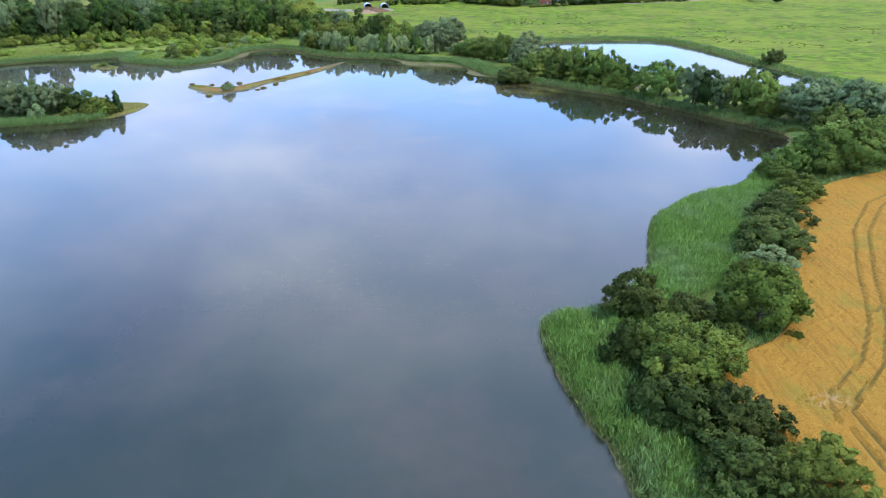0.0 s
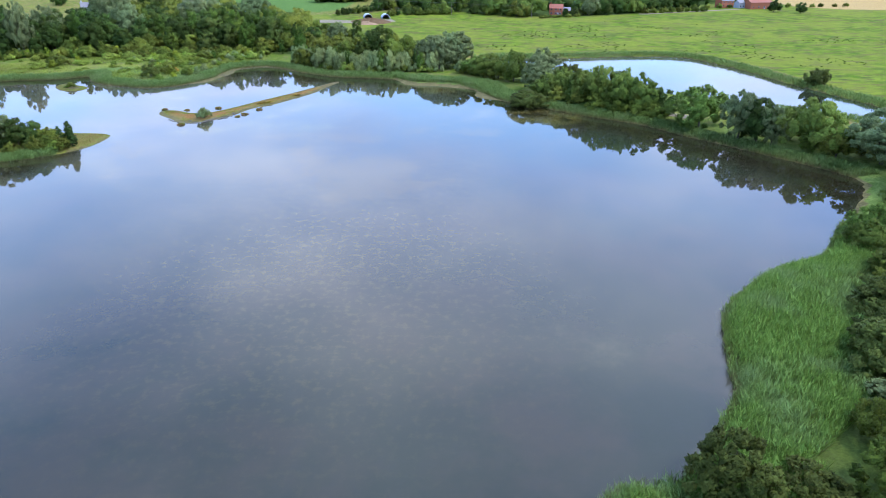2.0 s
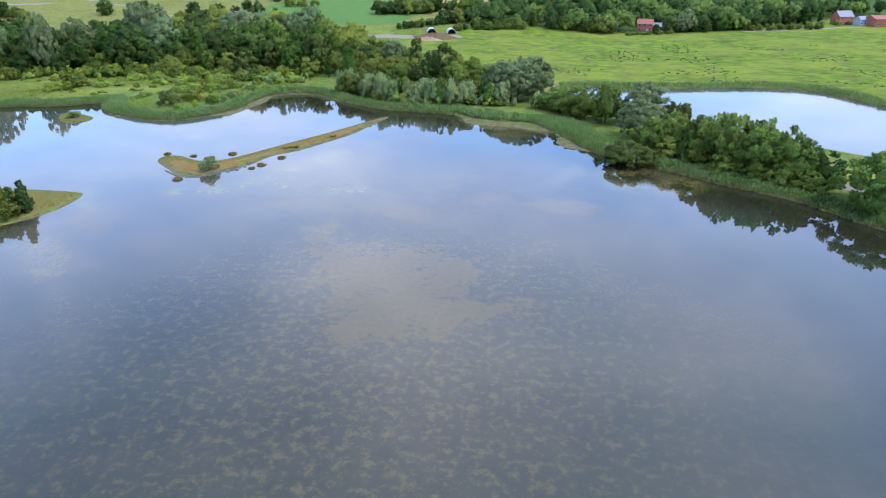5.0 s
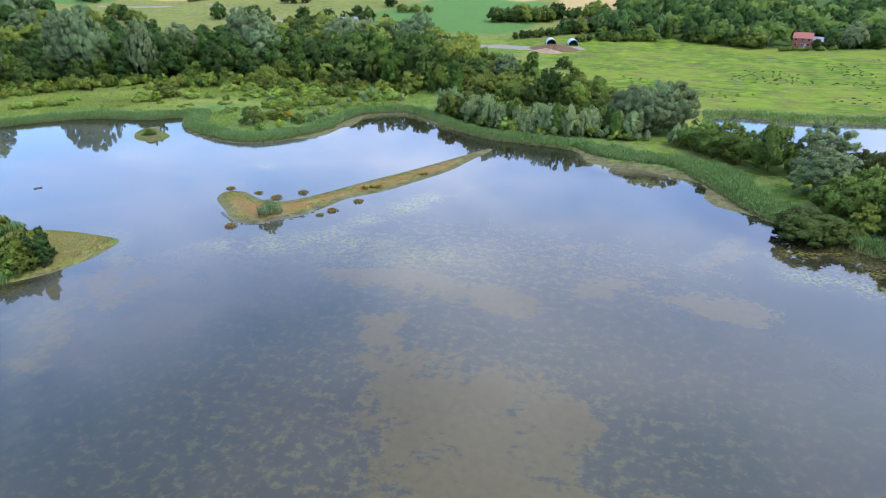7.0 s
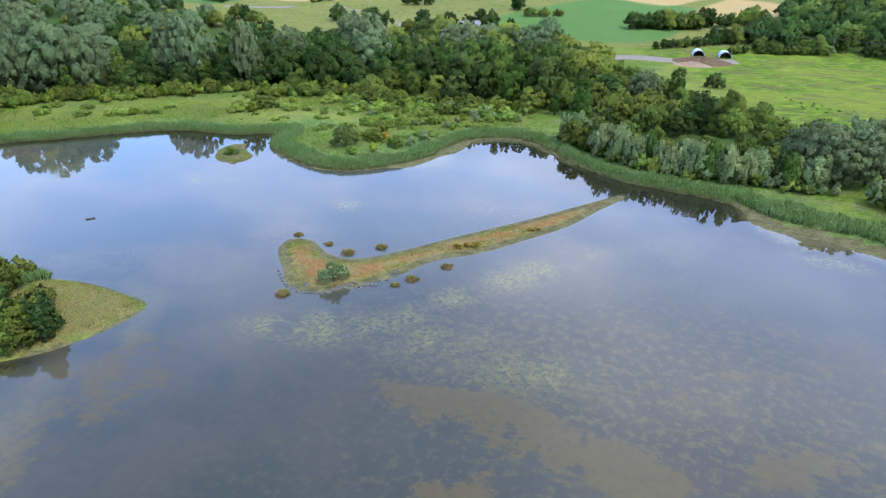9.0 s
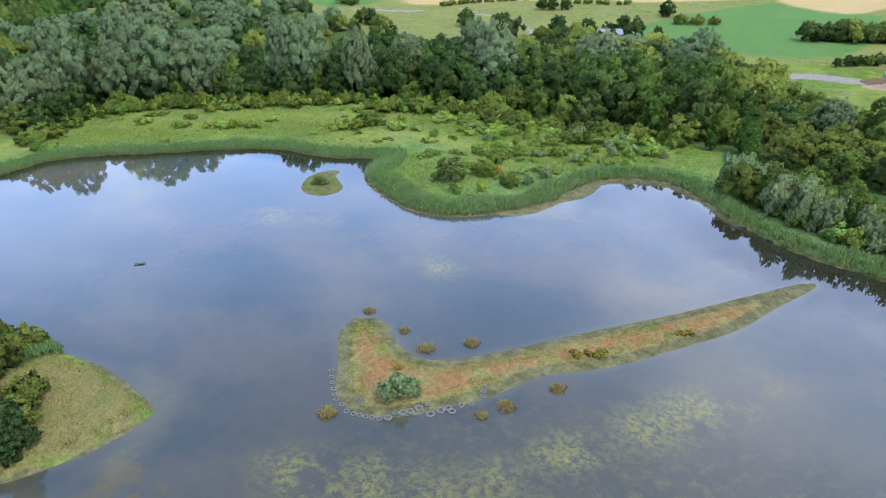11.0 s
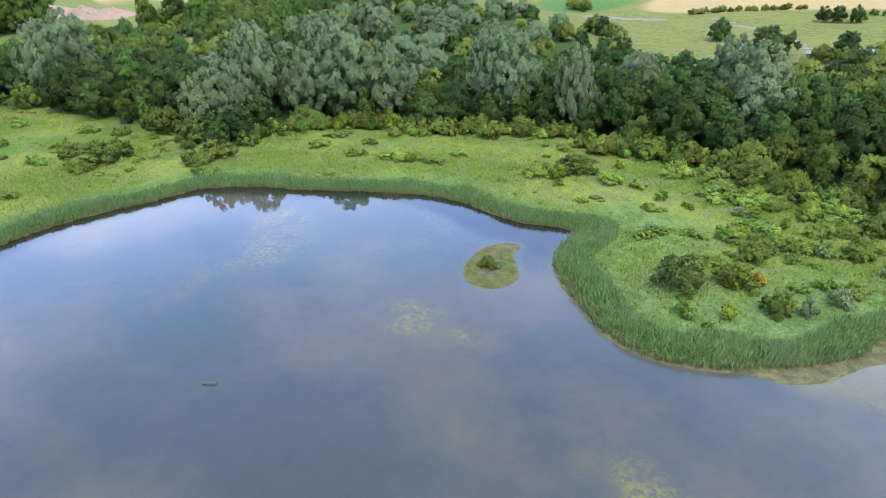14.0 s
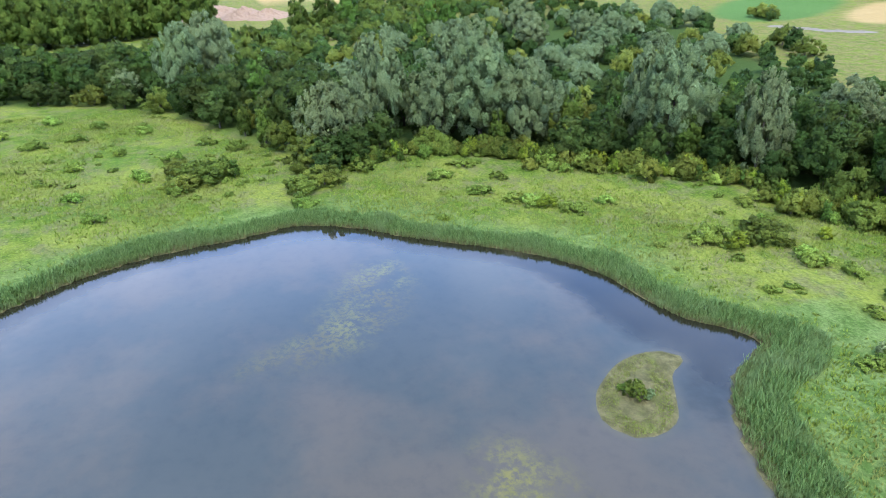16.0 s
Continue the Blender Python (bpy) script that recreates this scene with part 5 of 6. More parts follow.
# ---------------------------------------------------------------- reeds and grasses
def blades(points, z, h, wide, per, rng, lean=0.22, bent=0.25, plain_blade=False):
    """Tufts of tapering blades, each a bent strip of two faces; returns vertices, quads and a dryness for each vertex."""
    n = len(points) * per
    p = np.repeat(points, per, 0) + rng.normal(0, 0.12, (n, 2))
    zz, hh = np.repeat(z, per), np.repeat(h, per) * rng.uniform(0.75, 1.15, n)
    a = rng.uniform(0, 2 * math.pi, n)
    side = np.stack([np.cos(a), np.sin(a), np.zeros(n)], 1) * wide * rng.uniform(0.7, 1.3, (n, 1))
    b = rng.uniform(0, 2 * math.pi, n)
    tip = np.stack([np.cos(b), np.sin(b)], 1) * (hh * rng.uniform(0, lean, n))[:, None] + np.array([0.05, -0.03]) * hh[:, None]
    base = np.stack([p[:, 0], p[:, 1], zz - 0.15], 1)
    mid = np.stack([p[:, 0] + tip[:, 0] * bent, p[:, 1] + tip[:, 1] * bent, zz + hh * 0.6], 1)
    top = np.stack([p[:, 0] + tip[:, 0], p[:, 1] + tip[:, 1], zz + hh], 1)
    if plain_blade:
        # leaves set at all heights of the stems
        part_up = np.where(rng.uniform(size=n) < 0.7, rng.uniform(0.1, 0.68, n), 0.0) * (hh > 0.7)
        run = np.minimum(hh * (1 - part_up), np.where(part_up > 0, 0.95, 9.0))
        out = np.stack([np.cos(b), np.sin(b)], 1) * (run * rng.uniform(0.1, lean, n))[:, None]
        low = np.stack([p[:, 0], p[:, 1], zz - 0.15 * (part_up == 0) + hh * part_up], 1)
        tip3 = np.stack([p[:, 0] + out[:, 0], p[:, 1] + out[:, 1], zz + hh * part_up + run * 0.9], 1)
        v = np.stack([low - side, low + side, tip3], 1).reshape(-1, 3)
        straw = np.where(part_up > 0, 0.0, 0.35)
        return v, np.arange(n * 3).reshape(-1, 3), np.stack([straw, straw, straw * 0], 1).ravel()
    v = np.stack([base - side * 0.6, base + side * 0.6, mid + side, mid - side, top + side * 0.25, top - side * 0.25], 1).reshape(-1, 3)
    k = (np.arange(n) * 6)[:, None]
    f = np.concatenate([k + np.array([[0, 1, 2, 3]]), k + np.array([[3, 2, 4, 5]])])
    dry = np.tile(np.array([0.45, 0.45, 0.0, 0.0, 0.05, 0.05]), n)
    return v, f, dry


def stand(name, points, label, h, wide, per, rng, material=REED, category="reeds", lean=0.3, far=True):
    z = height(points[:, 0], points[:, 1])
    hh = h * (0.82 + 0.36 * np.array([noise.noise((x * 0.13, y * 0.13, 3.0)) * 0.5 + 0.5 for x, y in points]))
    hh = hh * np.array([0.85 + 0.4 * noise.noise((x * 0.55, y * 0.55, 9.0)) for x, y in points])
    if category == "reeds":
        hh = hh * np.clip(0.6 + 0.32 * (np.minimum(np.abs(lake_d(points[:, 0], points[:, 1])), np.abs(pond_d(points[:, 0], points[:, 1])))), 0.6, 1.0)
    v, f, dry = blades(points, np.maximum(z, -0.05), hh, wide, per, rng, lean, plain_blade=far)
    if category == "reeds":
        # last year's yellow stems show along the water
        dry = np.maximum(dry, np.repeat(np.clip(0.9 - 0.7 * np.abs(lake_d(points[:, 0], points[:, 1]) + 0.2), 0, 0.9), len(v) // len(points)) * np.clip(1.1 - (v[:, 2] - 0.2) / 0.9, 0, 1))
    # faces wound to suit the camera's view, roughly sunward; shaded as one soft stand
    geo = np.cross(v[f[:, 1]] - v[f[:, 0]], v[f[:, 2]] - v[f[:, 0]])
    shy = geo @ np.array([0.8, -0.6, 0.5]) < 0
    f[shy] = f[shy][:, ::-1]
    me = mesh_of(name, v, f, material, True)
    at = me.attributes.new("straw", "FLOAT", "POINT")
    at.data.foreach_set("value", dry.astype(np.float32))
    k = 3 if far else 6
    vn = np.repeat(np.array([0.25, -0.2, 0.8]) + rng.normal(0, 0.5, (len(v) // k, 3)), k, 0)
    vn[:, 2] = np.abs(vn[:, 2])
    me.normals_split_custom_set_from_vertices((vn / np.linalg.norm(vn, axis=1, keepdims=True)).astype(np.float32))
    return tagged(new(name, me), label, category, kind="stuff")


def band(lo, hi, count, rng, keep):
    p = np.stack([rng.uniform(lo[0], hi[0], count), rng.uniform(lo[1], hi[1], count)], 1)
    return p[keep(p[:, 0], p[:, 1])]


def reed_width(x, y):
    w = 4.4 + 1.6 * np.sin(x * 0.11 + 1.0) * np.cos(y * 0.09) + 1.0 * np.sin(x * 0.31 + y * 0.27)
    w = np.where((x > -12) & (x < 60) & (y > 232), w + 5, w)
    w = np.where((x < -100) & (x > -152) & (y > 270) & (y < 318), w + 0.5, w)
    return np.maximum(w, 3.2)


def reed_north(x, y):
    d = lake_d(x, y)
    return (d > -0.7) & (d < reed_width(x, y)) & (away(x, y, MAT_LINES[6]) > 0)


stand("reed_bed", band((-220, 195), (-60, 340), 300000, rng, reed_north), "tall green reeds lining the northern water's edge", 1.9, 0.07, 5, rng, lean=0.62)
stand("reed_bed", band((-60, 175), (102, 320), 250000, rng, lambda x, y: (y > 176) & reed_north(x, y)), "tall green reeds along the eastern bank", 1.9, 0.08, 4, rng, lean=0.65)


def reed_near(x, y):
    d = lake_d(x, y)
    wide = np.where(y > 82, np.clip(8 + (y - 82) * 0.5, 8, 16), np.where(y > 62, 10.0, 8.0))
    wide = np.where(y > 122, 7.0, wide)
    return (d > -0.5) & (d < wide) & (y < 150) & (field_d(x, y) > 0.6)


stand("reed_bed", band((12, 38), (76, 150), 120000, rng, reed_near), "bright green reeds between the lake and the bushes", 2.1, 0.06, 4, rng, FRESH_REED, lean=0.9)
stand("rough_grass", band((20, 20), (100, 145), 90000, rng, lambda x, y: (field_d(x, y) > -0.3) & (field_d(x, y) < 6)), "rough green grass along the wheat's edge", 0.9, 0.05, 3, rng, REED, "grass")
stand("reed_bed", band((-152, 180), (-94, 216), 60000, rng, lambda x, y: (isle_d(x, y) < 0.5) & (isle_d(x, y) > -3.2) & (x < -101) & ((y < 204) | (x < -117))),
      "green reeds fringing the wooded isle", 1.9, 0.06, 3, rng)
stand("reed_bed", band((15, 225), (160, 372), 150000, rng, lambda x, y: (pond_d(x, y) > -0.5) & (pond_d(x, y) < 5.5) & ((y > 340) | (x > 108))), "green reeds round the far pond", 2.0, 0.09, 2, rng)


stand("bar_grass", band((-94, 226), (-42, 296), 34000, rng, lambda x, y: (bar_d(x, y) < -1.5) & (np.sin(x * 0.6) + np.cos(y * 0.5) > -0.2) & (y < 272) & (bar_d(x, y) > -3.4)), "sparse green weeds fringing the gravel bar", 0.3, 0.07, 3, rng, GRASS, "grass")
stand("dry_bar_grass", band((-120, 192), (-42, 296), 60000, rng, lambda x, y: (bar_d(x, y) < -1.2) | ((isle_d(x, y) < -0.8) & (x > -117))), "tufted dry straw-coloured grass on the low bars", 0.28, 0.05, 2, rng, BAR_GRASS, "grass", 0.9)
stand("islet_weeds", band((-152, 273), (-134, 293), 10000, rng, lambda x, y: (islet_d(x, y) < -0.5) & (islet_d(x, y) > -2.6) & (y < 287)), "low olive weeds fringing the muddy islet", 0.22, 0.06, 2, rng, GRASS, "grass", 0.9)
stand("tip_grass", band((-120, 192), (-94, 216), 9000, rng, lambda x, y: (isle_d(x, y) < -0.8) & (x > -117)), "short yellow-green grass on the isle's open tip", 0.3, 0.06, 2, rng, GRASS, "grass", 0.9)
stand("wheat_ears", band((33, 20), (110, 150), 90000, rng, lambda x, y: (field_d(x, y) < -0.3) & (np.minimum.reduce([line_away(x, y, q) for q in RUTS]) > 0.32)), "dense golden wheat ears", 0.84, 0.07, 1, rng, WHEAT_HEAD, "wheat")


def meadow(x, y):
    patch = np.sin(x * 0.09 + 2 * np.sin(y * 0.05)) + np.sin(y * 0.13 + x * 0.04)
    return (lake_d(x, y) > 3.5) & (wood_d(x, y) > -1) & (rng.uniform(-1.5, 1.6, len(x)) < patch)


stand("meadow_grass", band((-345, 165), (-70, 358), 190000, rng, meadow), "tufted yellow-green grasses and herbs of the marsh meadow", 0.6, 0.15, 2, rng, GRASS, "grass", 0.9)
# low herb and sapling clumps between the bushes
herb = band((-340, 170), (-85, 356), 2300, rng, lambda x, y: (lake_d(x, y) > 8) & (wood_d(x, y) > 1) & (np.sin(x * 0.07 + 1.3) + np.sin(y * 0.11 + x * 0.05) > rng.uniform(-0.4, 2.6, len(x))))
herb_parts = [(foliage("scrub", rng.uniform(0.3, 1.0), 5, 5, rng), x, y) for x, y in herb]
hv_, hf_ = join([(a[0] * np.array([1.3, 1.3, 0.9]) + np.array([x, y, ground_at(x, y) - 0.05]), a[1]) for a, x, y in herb_parts])
tagged(new("meadow_herbs", leaf_mesh("meadow_herbs", hv_, hf_, LEAF["scrub"], np.concatenate([a[3] for a, _, _ in herb_parts]))), "low leafy herb clumps scattered through the marsh meadow", "herbs", kind="stuff")

# rush tussocks over the pasture, one mesh
tus = scatter(smooth([(40, 372), (130, 372), (150, 330), (250, 300), (260, 430), (130, 500), (20, 500), (-20, 430)], 3), 2.6, rng, 9000)
tus = tus[[noise.noise((x * 0.03, y * 0.05, 7.0)) > 0.22 for x, y in tus]][:380]
tz = height(tus[:, 0], tus[:, 1])
tv, tf = join([(BALL_1[0] * np.array([rng.uniform(0.3, 1.0), rng.uniform(0.25, 0.6), rng.uniform(0.2, 0.45)]) * rng.uniform(0.8, 1.2, (len(BALL_1[0]), 1)) + np.array([x, y, z + 0.1]), BALL_1[1]) for (x, y), z in zip(tus, tz)])
tagged(new("rush_tussocks", mesh_of("rush_tussocks", tv, tf, LEAF["sallow"])), "dark rush tussocks scattered over the grazed pasture", "grass", kind="stuff")


# ---------------------------------------------------------------- small things on the bar
def sedge_proto():
    r = np.random.default_rng(5)
    me_pts = r.normal(0, 0.55, (110, 2))
    root = tagged(new("sedge_tussock"), "rounded brown and green sedge tussock standing in shallow water", "plant", "tussocks round the bar")
    dome_v = BALL_1[0] * np.array([0.95, 0.8, 0.62]) * r.uniform(0.85, 1.1, (len(BALL_1[0]), 1))
    part("root_mound", mesh_of("root_mound", dome_v, BALL_1[1], SEDGE, True), root)
    v, f, _ = blades(me_pts, np.full(110, 0.1), 0.95 - 0.3 * np.hypot(me_pts[:, 0], me_pts[:, 1]), 0.05, 5, r, 0.8, 0.3)
    part("leaves", mesh_of("leaves", v, f, SEDGE), root)
    part("green_leaves", mesh_of("green_leaves", v[: len(v) // 4 // 6 * 6] * np.array([1.05, 1.05, 1.1]), f[f.max(1) < len(v) // 4 // 6 * 6], GRASS), root, "fresh green leaves")
    return root


sedge = None
for x, y, s, turn in ((-93, 245, 0.85, 10), (-85.3, 244, 0.8, 80), (-80, 242.3, 1.1, 140), (-76, 247, 1.0, 30), (-80.3, 225, 1.05, 200), (-65, 238.3, 1.0, 260), (-62, 245, 0.95, 300), (-66.3, 235.3, 0.75, 120)):
    s *= 0.82
    m = pose(x, y, -0.05, 0, 0, turn) @ Matrix.Diagonal((s, s, s * 0.68, 1))
    if sedge is None:
        sedge = sedge_proto()
        sedge.matrix_basis = m
        sedge_scale = s
    else:
        sedge.scale = (1, 1, 1)
        copy_thing(sedge, m)
        sedge.scale = (sedge_scale, sedge_scale, sedge_scale * 0.68)


def tyre_mesh(R, r):
    v, f = [], []
    prof = [(-0.62, 0.30), (-0.2, 0.62), (0.5, 0.62), (0.95, 0.42), (1.0, 0.0), (0.95, -0.42), (0.5, -0.62), (-0.2, -0.62), (-0.62, -0.30)]
    n, m = 18, len(prof)
    for i in range(n):
        a = 2 * math.pi * i / n
        for q, z in prof:
            v.append(((R + q * r) * math.cos(a), (R + q * r) * math.sin(a), z * r * 1.25))
    for i in range(n):
        for j in range(m - 1):
            f.append((i * m + j, ((i + 1) % n) * m + j, ((i + 1) % n) * m + j + 1, i * m + j + 1))
    return mesh_of("tyre", v, f, RUBBER, True)


SMALL_TYRE, LARGE_TYRE = tyre_mesh(0.25, 0.10), tyre_mesh(0.36, 0.15)
TYRES = [(-86.2, 231.1), (-85.2, 230.2), (-84.2, 229.4), (-83.2, 228.6), (-82.2, 227.9), (-81.4, 227.4), (-80.2, 227.1), (-78.9, 226.6), (-77.9, 226.7), (-77.2, 227.0),
         (-76.5, 227.2), (-75.8, 227.5), (-75.0, 227.9), (-74.4, 228.6), (-74.2, 229.6), (-73.6, 230.2), (-73.1, 230.9), (-72.6, 231.9), (-72.2, 233.0), (-71.0, 232.0),
         (-70.5, 233.2), (-70.1, 234.0), (-69.2, 235.4), (-69.4, 233.9), (-68.4, 236.3), (-68.2, 238.3), (-69.0, 239.6), (-68.6, 239.0), (-79.2, 229.2), (-78.6, 228.7)]
for k, (x, y) in enumerate(TYRES):
    ob = new("tyre", LARGE_TYRE if 12 < k < 24 and k % 4 != 2 else SMALL_TYRE)
    ob.matrix_world = pose(x, y, max(ground_at(x, y), -0.02) + 0.05, float(rng.normal(0, 4)), float(rng.normal(0, 4)), k * 37)
    tagged(ob, "weathered grey tyre half sunk at the bar's edge", "tyre", "tyres round the bar")


def box(lo, hi):
    (a, b, c), (d, e, f) = lo, hi
    v = np.array([(a, b, c), (d, b, c), (d, e, c), (a, e, c), (a, b, f), (d, b, f), (d, e, f), (a, e, f)], float)
    q = np.array([(0, 3, 2, 1), (4, 5, 6, 7), (0, 1, 5, 4), (1, 2, 6, 5), (2, 3, 7, 6), (3, 0, 4, 7)])
    return v, q


def solid(name, lo, hi, material, parent, label=""):
    v, q = box(lo, hi)
    return part(name, mesh_of(name, v, q, material), parent, label)


raft = tagged(new("nesting_raft"), "small grey timber raft floating on open water", "raft")
raft.matrix_basis = pose(-135, 233, 0, 0, 0, 55) @ Matrix.Scale(0.72, 4)
for k in range(4):
    solid("plank", (-1.2, -0.42 + 0.22 * k, 0.16), (1.2, -0.24 + 0.22 * k, 0.21), BARK, raft)
for x in (-0.75, 0.75):
    solid("float", (x - 0.18, -0.42, -0.1), (x + 0.18, 0.42, 0.155), DARK, raft)


# ---------------------------------------------------------------- buildings
def gable_roof(w, d, z0, z1, over=0.35, thick=0.18):
    """Two sloping slabs over a w by d plan, ridge along x."""
    out = []
    for s in (-1, 1):
        e = s * (d / 2 + over)
        drop = (z1 - z0) * over / (d / 2)
        v = np.array([(-w / 2 - over, e, z0 - drop), (w / 2 + over, e, z0 - drop), (w / 2 + over, 0, z1), (-w / 2 - over, 0, z1)], float)
        v = np.concatenate([v, v + np.array([0, 0, thick])])
        q = np.array([(0, 3, 2, 1), (4, 5, 6, 7), (0, 1, 5, 4), (1, 2, 6, 5), (2, 3, 7, 6), (3, 0, 4, 7)])
        out.append((v, q if s < 0 else q[:, ::-1]))
    return out


def house(name, label, at, turn, w, d, eaves, ridge, wall, roof, storeys=2, across=3, chimneys=1):
    root = tagged(new(name), label, "house")
    root.matrix_basis = pose(at[0], at[1], ground_at(*at) - 0.1, 0, 0, turn)
    v, q = box((-w / 2, -d / 2, 0), (w / 2, d / 2, eaves))
    part("wall", mesh_of("wall", v, q, wall), root)
    for s in (-1, 1):
        x = s * (w / 2 - 0.15)
        gv_ = np.array([(x - 0.14, -d / 2, eaves), (x - 0.14, d / 2, eaves), (x - 0.14, 0, ridge), (x + 0.14, -d / 2, eaves), (x + 0.14, d / 2, eaves), (x + 0.14, 0, ridge)], float)
        gf_ = np.array([(0, 2, 1), (3, 4, 5), (0, 1, 4), (0, 4, 3), (1, 2, 5), (1, 5, 4), (2, 0, 3), (2, 3, 5)])
        part("gable", mesh_of("gable", gv_, gf_, wall), root)
    for slab in gable_roof(w, d, eaves, ridge):
        part("roof", mesh_of("roof", *slab, roof), root)
    for k in range(chimneys):
        x = (-w / 2 + 0.7) if k == 0 else (w / 2 - 0.7)
        solid("chimney", (x - 0.4, -0.35, ridge - 0.4), (x + 0.4, 0.35, ridge + 1.1), wall, root)
    for st in range(storeys):
        for k in range(across):
            x = -w / 2 + w * (k + 0.5) / across
            z = 1.0 + st * 2.6
            for s in (-1, 1):
                f = solid("window", (x - 0.6, s * d / 2 - 0.06, z), (x + 0.6, s * d / 2 + 0.06, z + 1.2), STUCCO, root)
                gl = solid("pane", (x - 0.5, s * d / 2 - 0.09, z + 0.1), (x + 0.5, s * d / 2 + 0.09, z + 1.1), GLASS, root)
                gl.parent = f
    solid("door", (w * 0.12, -d / 2 - 0.07, 0), (w * 0.12 + 1.0, -d / 2 + 0.05, 2.1), STUCCO, root)
    return root


house("farmhouse", "two-storey red brick house with an orange-red tiled roof", (80, 543), -12, 9.5, 6.5, 5.0, 7.6, BRICK, ROOF_RED)
for x, y, h, kind in ((85.5, 533, 6, "alder"), (103, 541, 10, "willow"), (111, 545, 8, "alder")):
    plant(kind, x, y, h, rng, group="trees beside the brick house")
house("house_wing", "low grey-roofed wing beside the brick house", (88, 546), -12, 6, 5, 3.2, 5.2, BRICK, ROOF_GREY, 1, 2, 0)
house("far_farmhouse", "dark-roofed brick farmhouse with a white gable", (228, 606), 20, 12, 8, 5.5, 9.0, BRICK, ROOF_GREY)
house("cottage", "white plastered building beside the far farmhouse", (238, 600), 20, 6, 6, 4, 6, STUCCO, ROOF_GREY, 1, 2, 0)
house("red_barn", "long red barn with a shallow red roof", (251, 596), 5, 18, 13, 5.0, 7.0, BRICK, ROOF_RED, 1, 4, 0)
house("white_barn", "pale blue-white farm building with a shallow roof", (-199, 505), 40, 8, 6, 3, 4.6, STUCCO, TIN, 1, 2, 0)
house("grey_barn", "low barn with a brown-grey roof among trees", (-180, 513), 35, 11, 7, 2.8, 5.0, TIMBER, ROOF_GREY, 1, 3, 0)
house("field_shed", "long low dark-roofed timber shed", (-213, 497), 30, 8, 4, 2.2, 3.0, TIMBER, ROOF_GREY, 1, 2, 0)
house("hill_cottage", "small grey-roofed cottage with a white chimney beside the wood", (-236, 486), 30, 8, 6, 3, 5.6, STUCCO, ROOF_GREY, 1, 2, 1)


def arched_shed(at, turn, w, length):
    root = tagged(new("arched_shed"), "round-topped corrugated metal shed with an open dark front", "shed", "arched sheds by the yard")
    root.matrix_basis = pose(at[0], at[1], ground_at(*at) - 0.05, 0, 0, turn)
    v, f = [], []
    n = 14
    for y in (-length / 2, length / 2):
        for r in (w / 2, w / 2 - 0.15):
            for i in range(n + 1):
                a = math.pi * i / n
                v.append((r * math.cos(a), y, r * math.sin(a) * 1.02))
    k = n + 1
    for i in range(n):
        f += [(i, i + 1, 2 * k + i + 1, 2 * k + i), (k + i, 3 * k + i, 3 * k + i + 1, k + i + 1), (i, k + i, k + i + 1, i + 1), (2 * k + i, 2 * k + i + 1, 3 * k + i + 1, 3 * k + i)]
    part("shell", mesh_of("shell", v, f, TIN, True), root)
    bv = [((w / 2 - 0.16) * math.cos(math.pi * i / n), length / 2 - 0.4, (w / 2 - 0.16) * math.sin(math.pi * i / n)) for i in range(n + 1)] + [(0, length / 2 - 0.4, 0)]
    bv2 = bv + [(x, y - 0.1, z) for x, y, z in bv]
    bf = [(i, i + 1, n + 1) for i in range(n)] + [(n + 2 + i + 1, n + 2 + i, 2 * n + 3) for i in range(n)]
    part("back_wall", mesh_of("back_wall", bv2, bf, TIMBER), root)
    return root


arched_shed((-55, 507), 12, 5.6, 9)
arched_shed((-43, 509), 12, 5.6, 9)


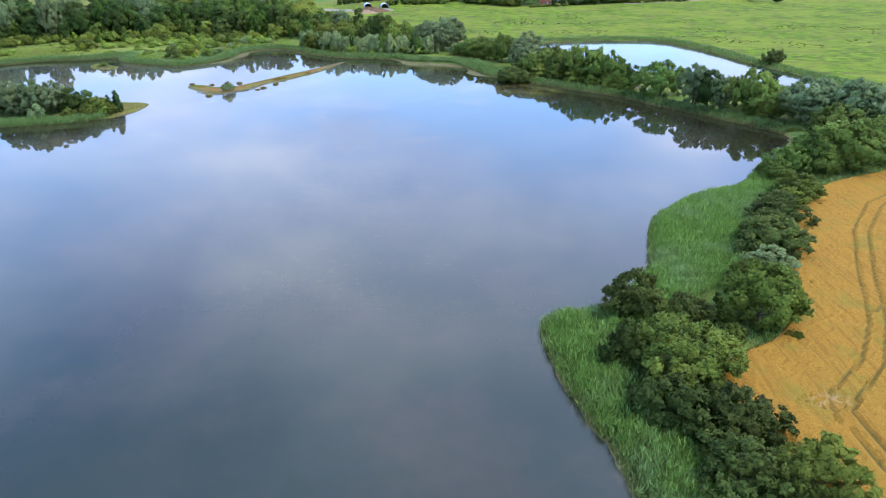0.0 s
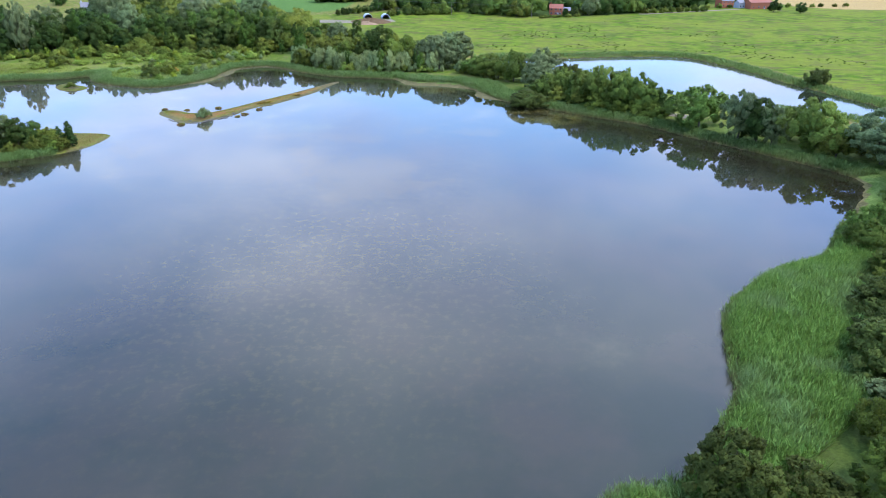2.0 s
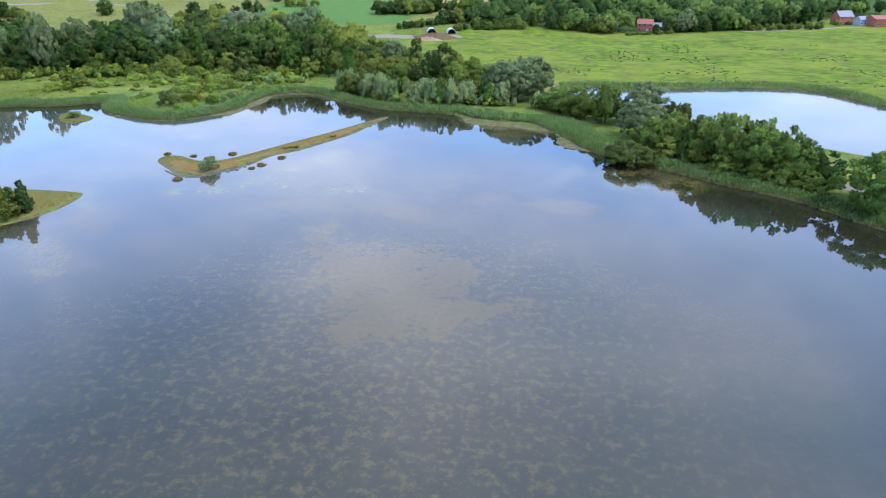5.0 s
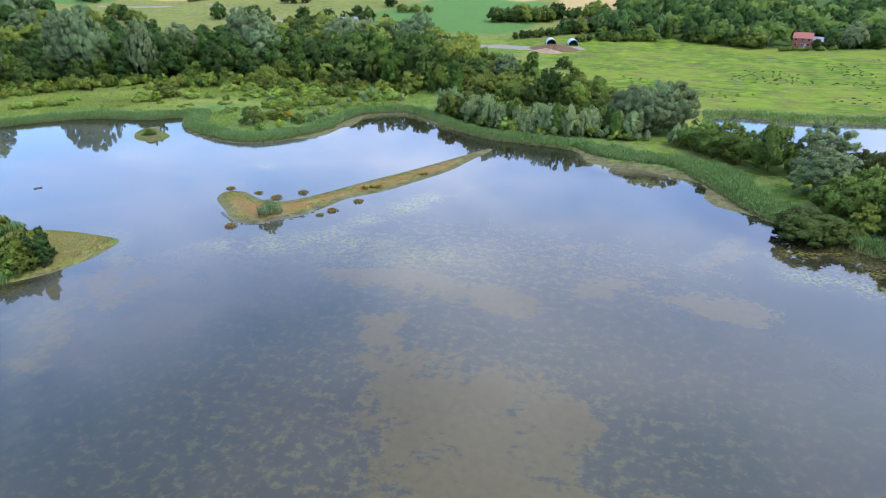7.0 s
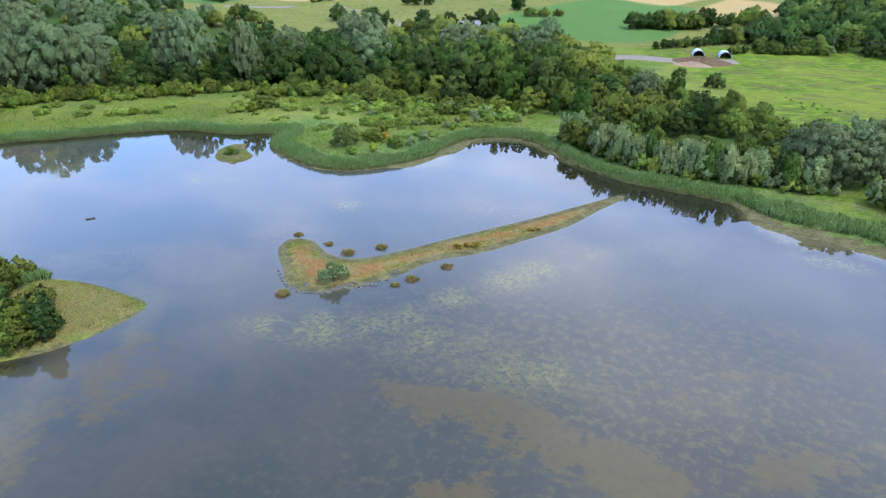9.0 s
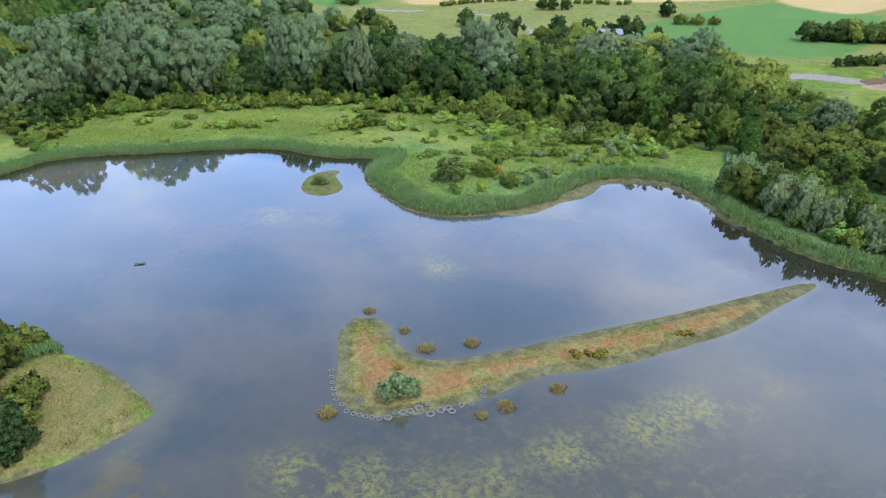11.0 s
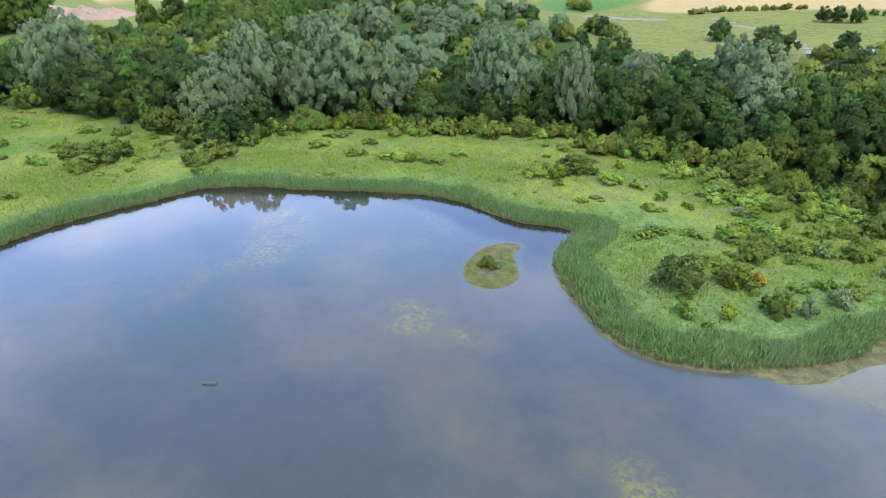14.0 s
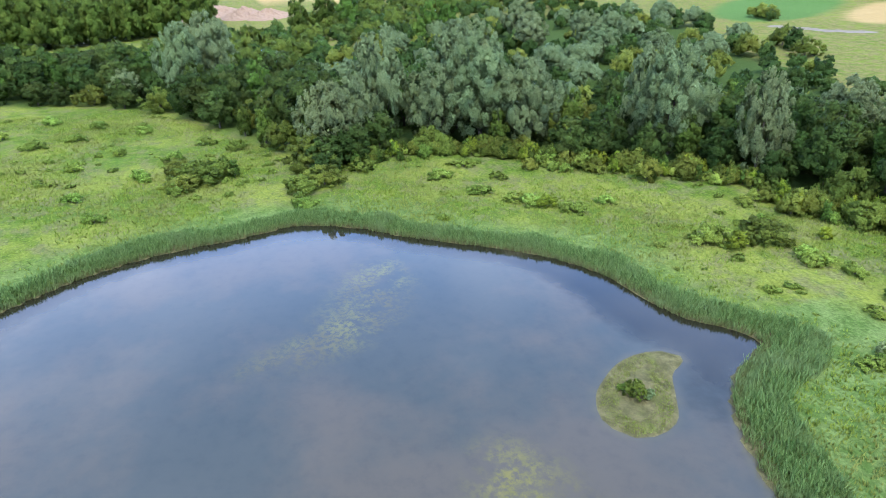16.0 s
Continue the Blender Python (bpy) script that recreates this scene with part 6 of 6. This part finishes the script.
def heap(at, size, material, label, seed):
    r = np.random.default_rng(seed)
    xs = np.linspace(-1, 1, 26)
    v, f = sheet(xs, xs, lambda x, y: np.maximum(0, 1 - np.hypot(x, y)) ** 0.8 * (0.75 + 0.5 * r.random(len(x))))
    v = v * np.array(size)
    v[:, 2] += height(v[:, 0] + at[0], v[:, 1] + at[1]) - ground_at(*at) - 0.15
    ob = tagged(new("spoil_mound", mesh_of("spoil_mound", v, f, material)), label, "heap")
    ob.location = (at[0], at[1], ground_at(*at))
    return ob


heap((-51, 492), (14, 9, 2.6), DUNG, "dark brown manure heap on the yard", 1)
heap((-54, 482), (9, 4, 2.0), RUBBLE, "pale orange-brown soil heap on the yard", 2)
for k, (x, y, sx, sy, sz) in enumerate(((-700, 255, 30, 22, 7), (-660, 275, 26, 18, 7), (-640, 292, 22, 18, 6), (-680, 240, 20, 16, 5))):
    heap((x, y), (sx, sy, sz), RUBBLE, "pale brown spoil heap beyond the wood", 5 + k)


def power_pole(at, turn, h=9.0):
    root = tagged(new("power_pole"), "wooden power pole with a cross-arm", "pole")
    root.matrix_basis = pose(at[0], at[1], ground_at(*at) - 0.2, 0, 0, turn)
    v, f = tube([(0, 0, 0), (0, 0, h * 0.5), (0, 0, h)], [0.17, 0.15, 0.12], 8)
    part("post", mesh_of("post", v, f, TIMBER, True), root)
    solid("cross_arm", (-1.0, -0.06, h - 0.5), (1.0, 0.06, h - 0.36), TIMBER, root)
    return root


def wire(a, b, sag, z):
    za, zb = ground_at(*a) + z, ground_at(*b) + z
    p = [(a[0] + (b[0] - a[0]) * t, a[1] + (b[1] - a[1]) * t, za + (zb - za) * t - sag * 4 * t * (1 - t)) for t in np.linspace(0, 1, 14)]
    v, f = tube(p, [0.025] * 14, 4)
    tagged(new("overhead_wire", mesh_of("overhead_wire", v, f, CABLE)), "thin dark overhead wire between poles", "wire")


POLES = [(-50, 534), (3, 532), (60, 526)]
for q in POLES:
    power_pole(q, 85)
for a, b in zip(POLES[:-1], POLES[1:]):
    for dx in (-0.8, 0.8):
        wire((a[0], a[1] + dx), (b[0], b[1] + dx), 0.9, 8.5)
POLES_W = [(-520, 126), (-470, 214)]
for q in POLES_W:
    power_pole(q, -30, 11)
wire(POLES_W[0], POLES_W[1], 1.2, 10.5)
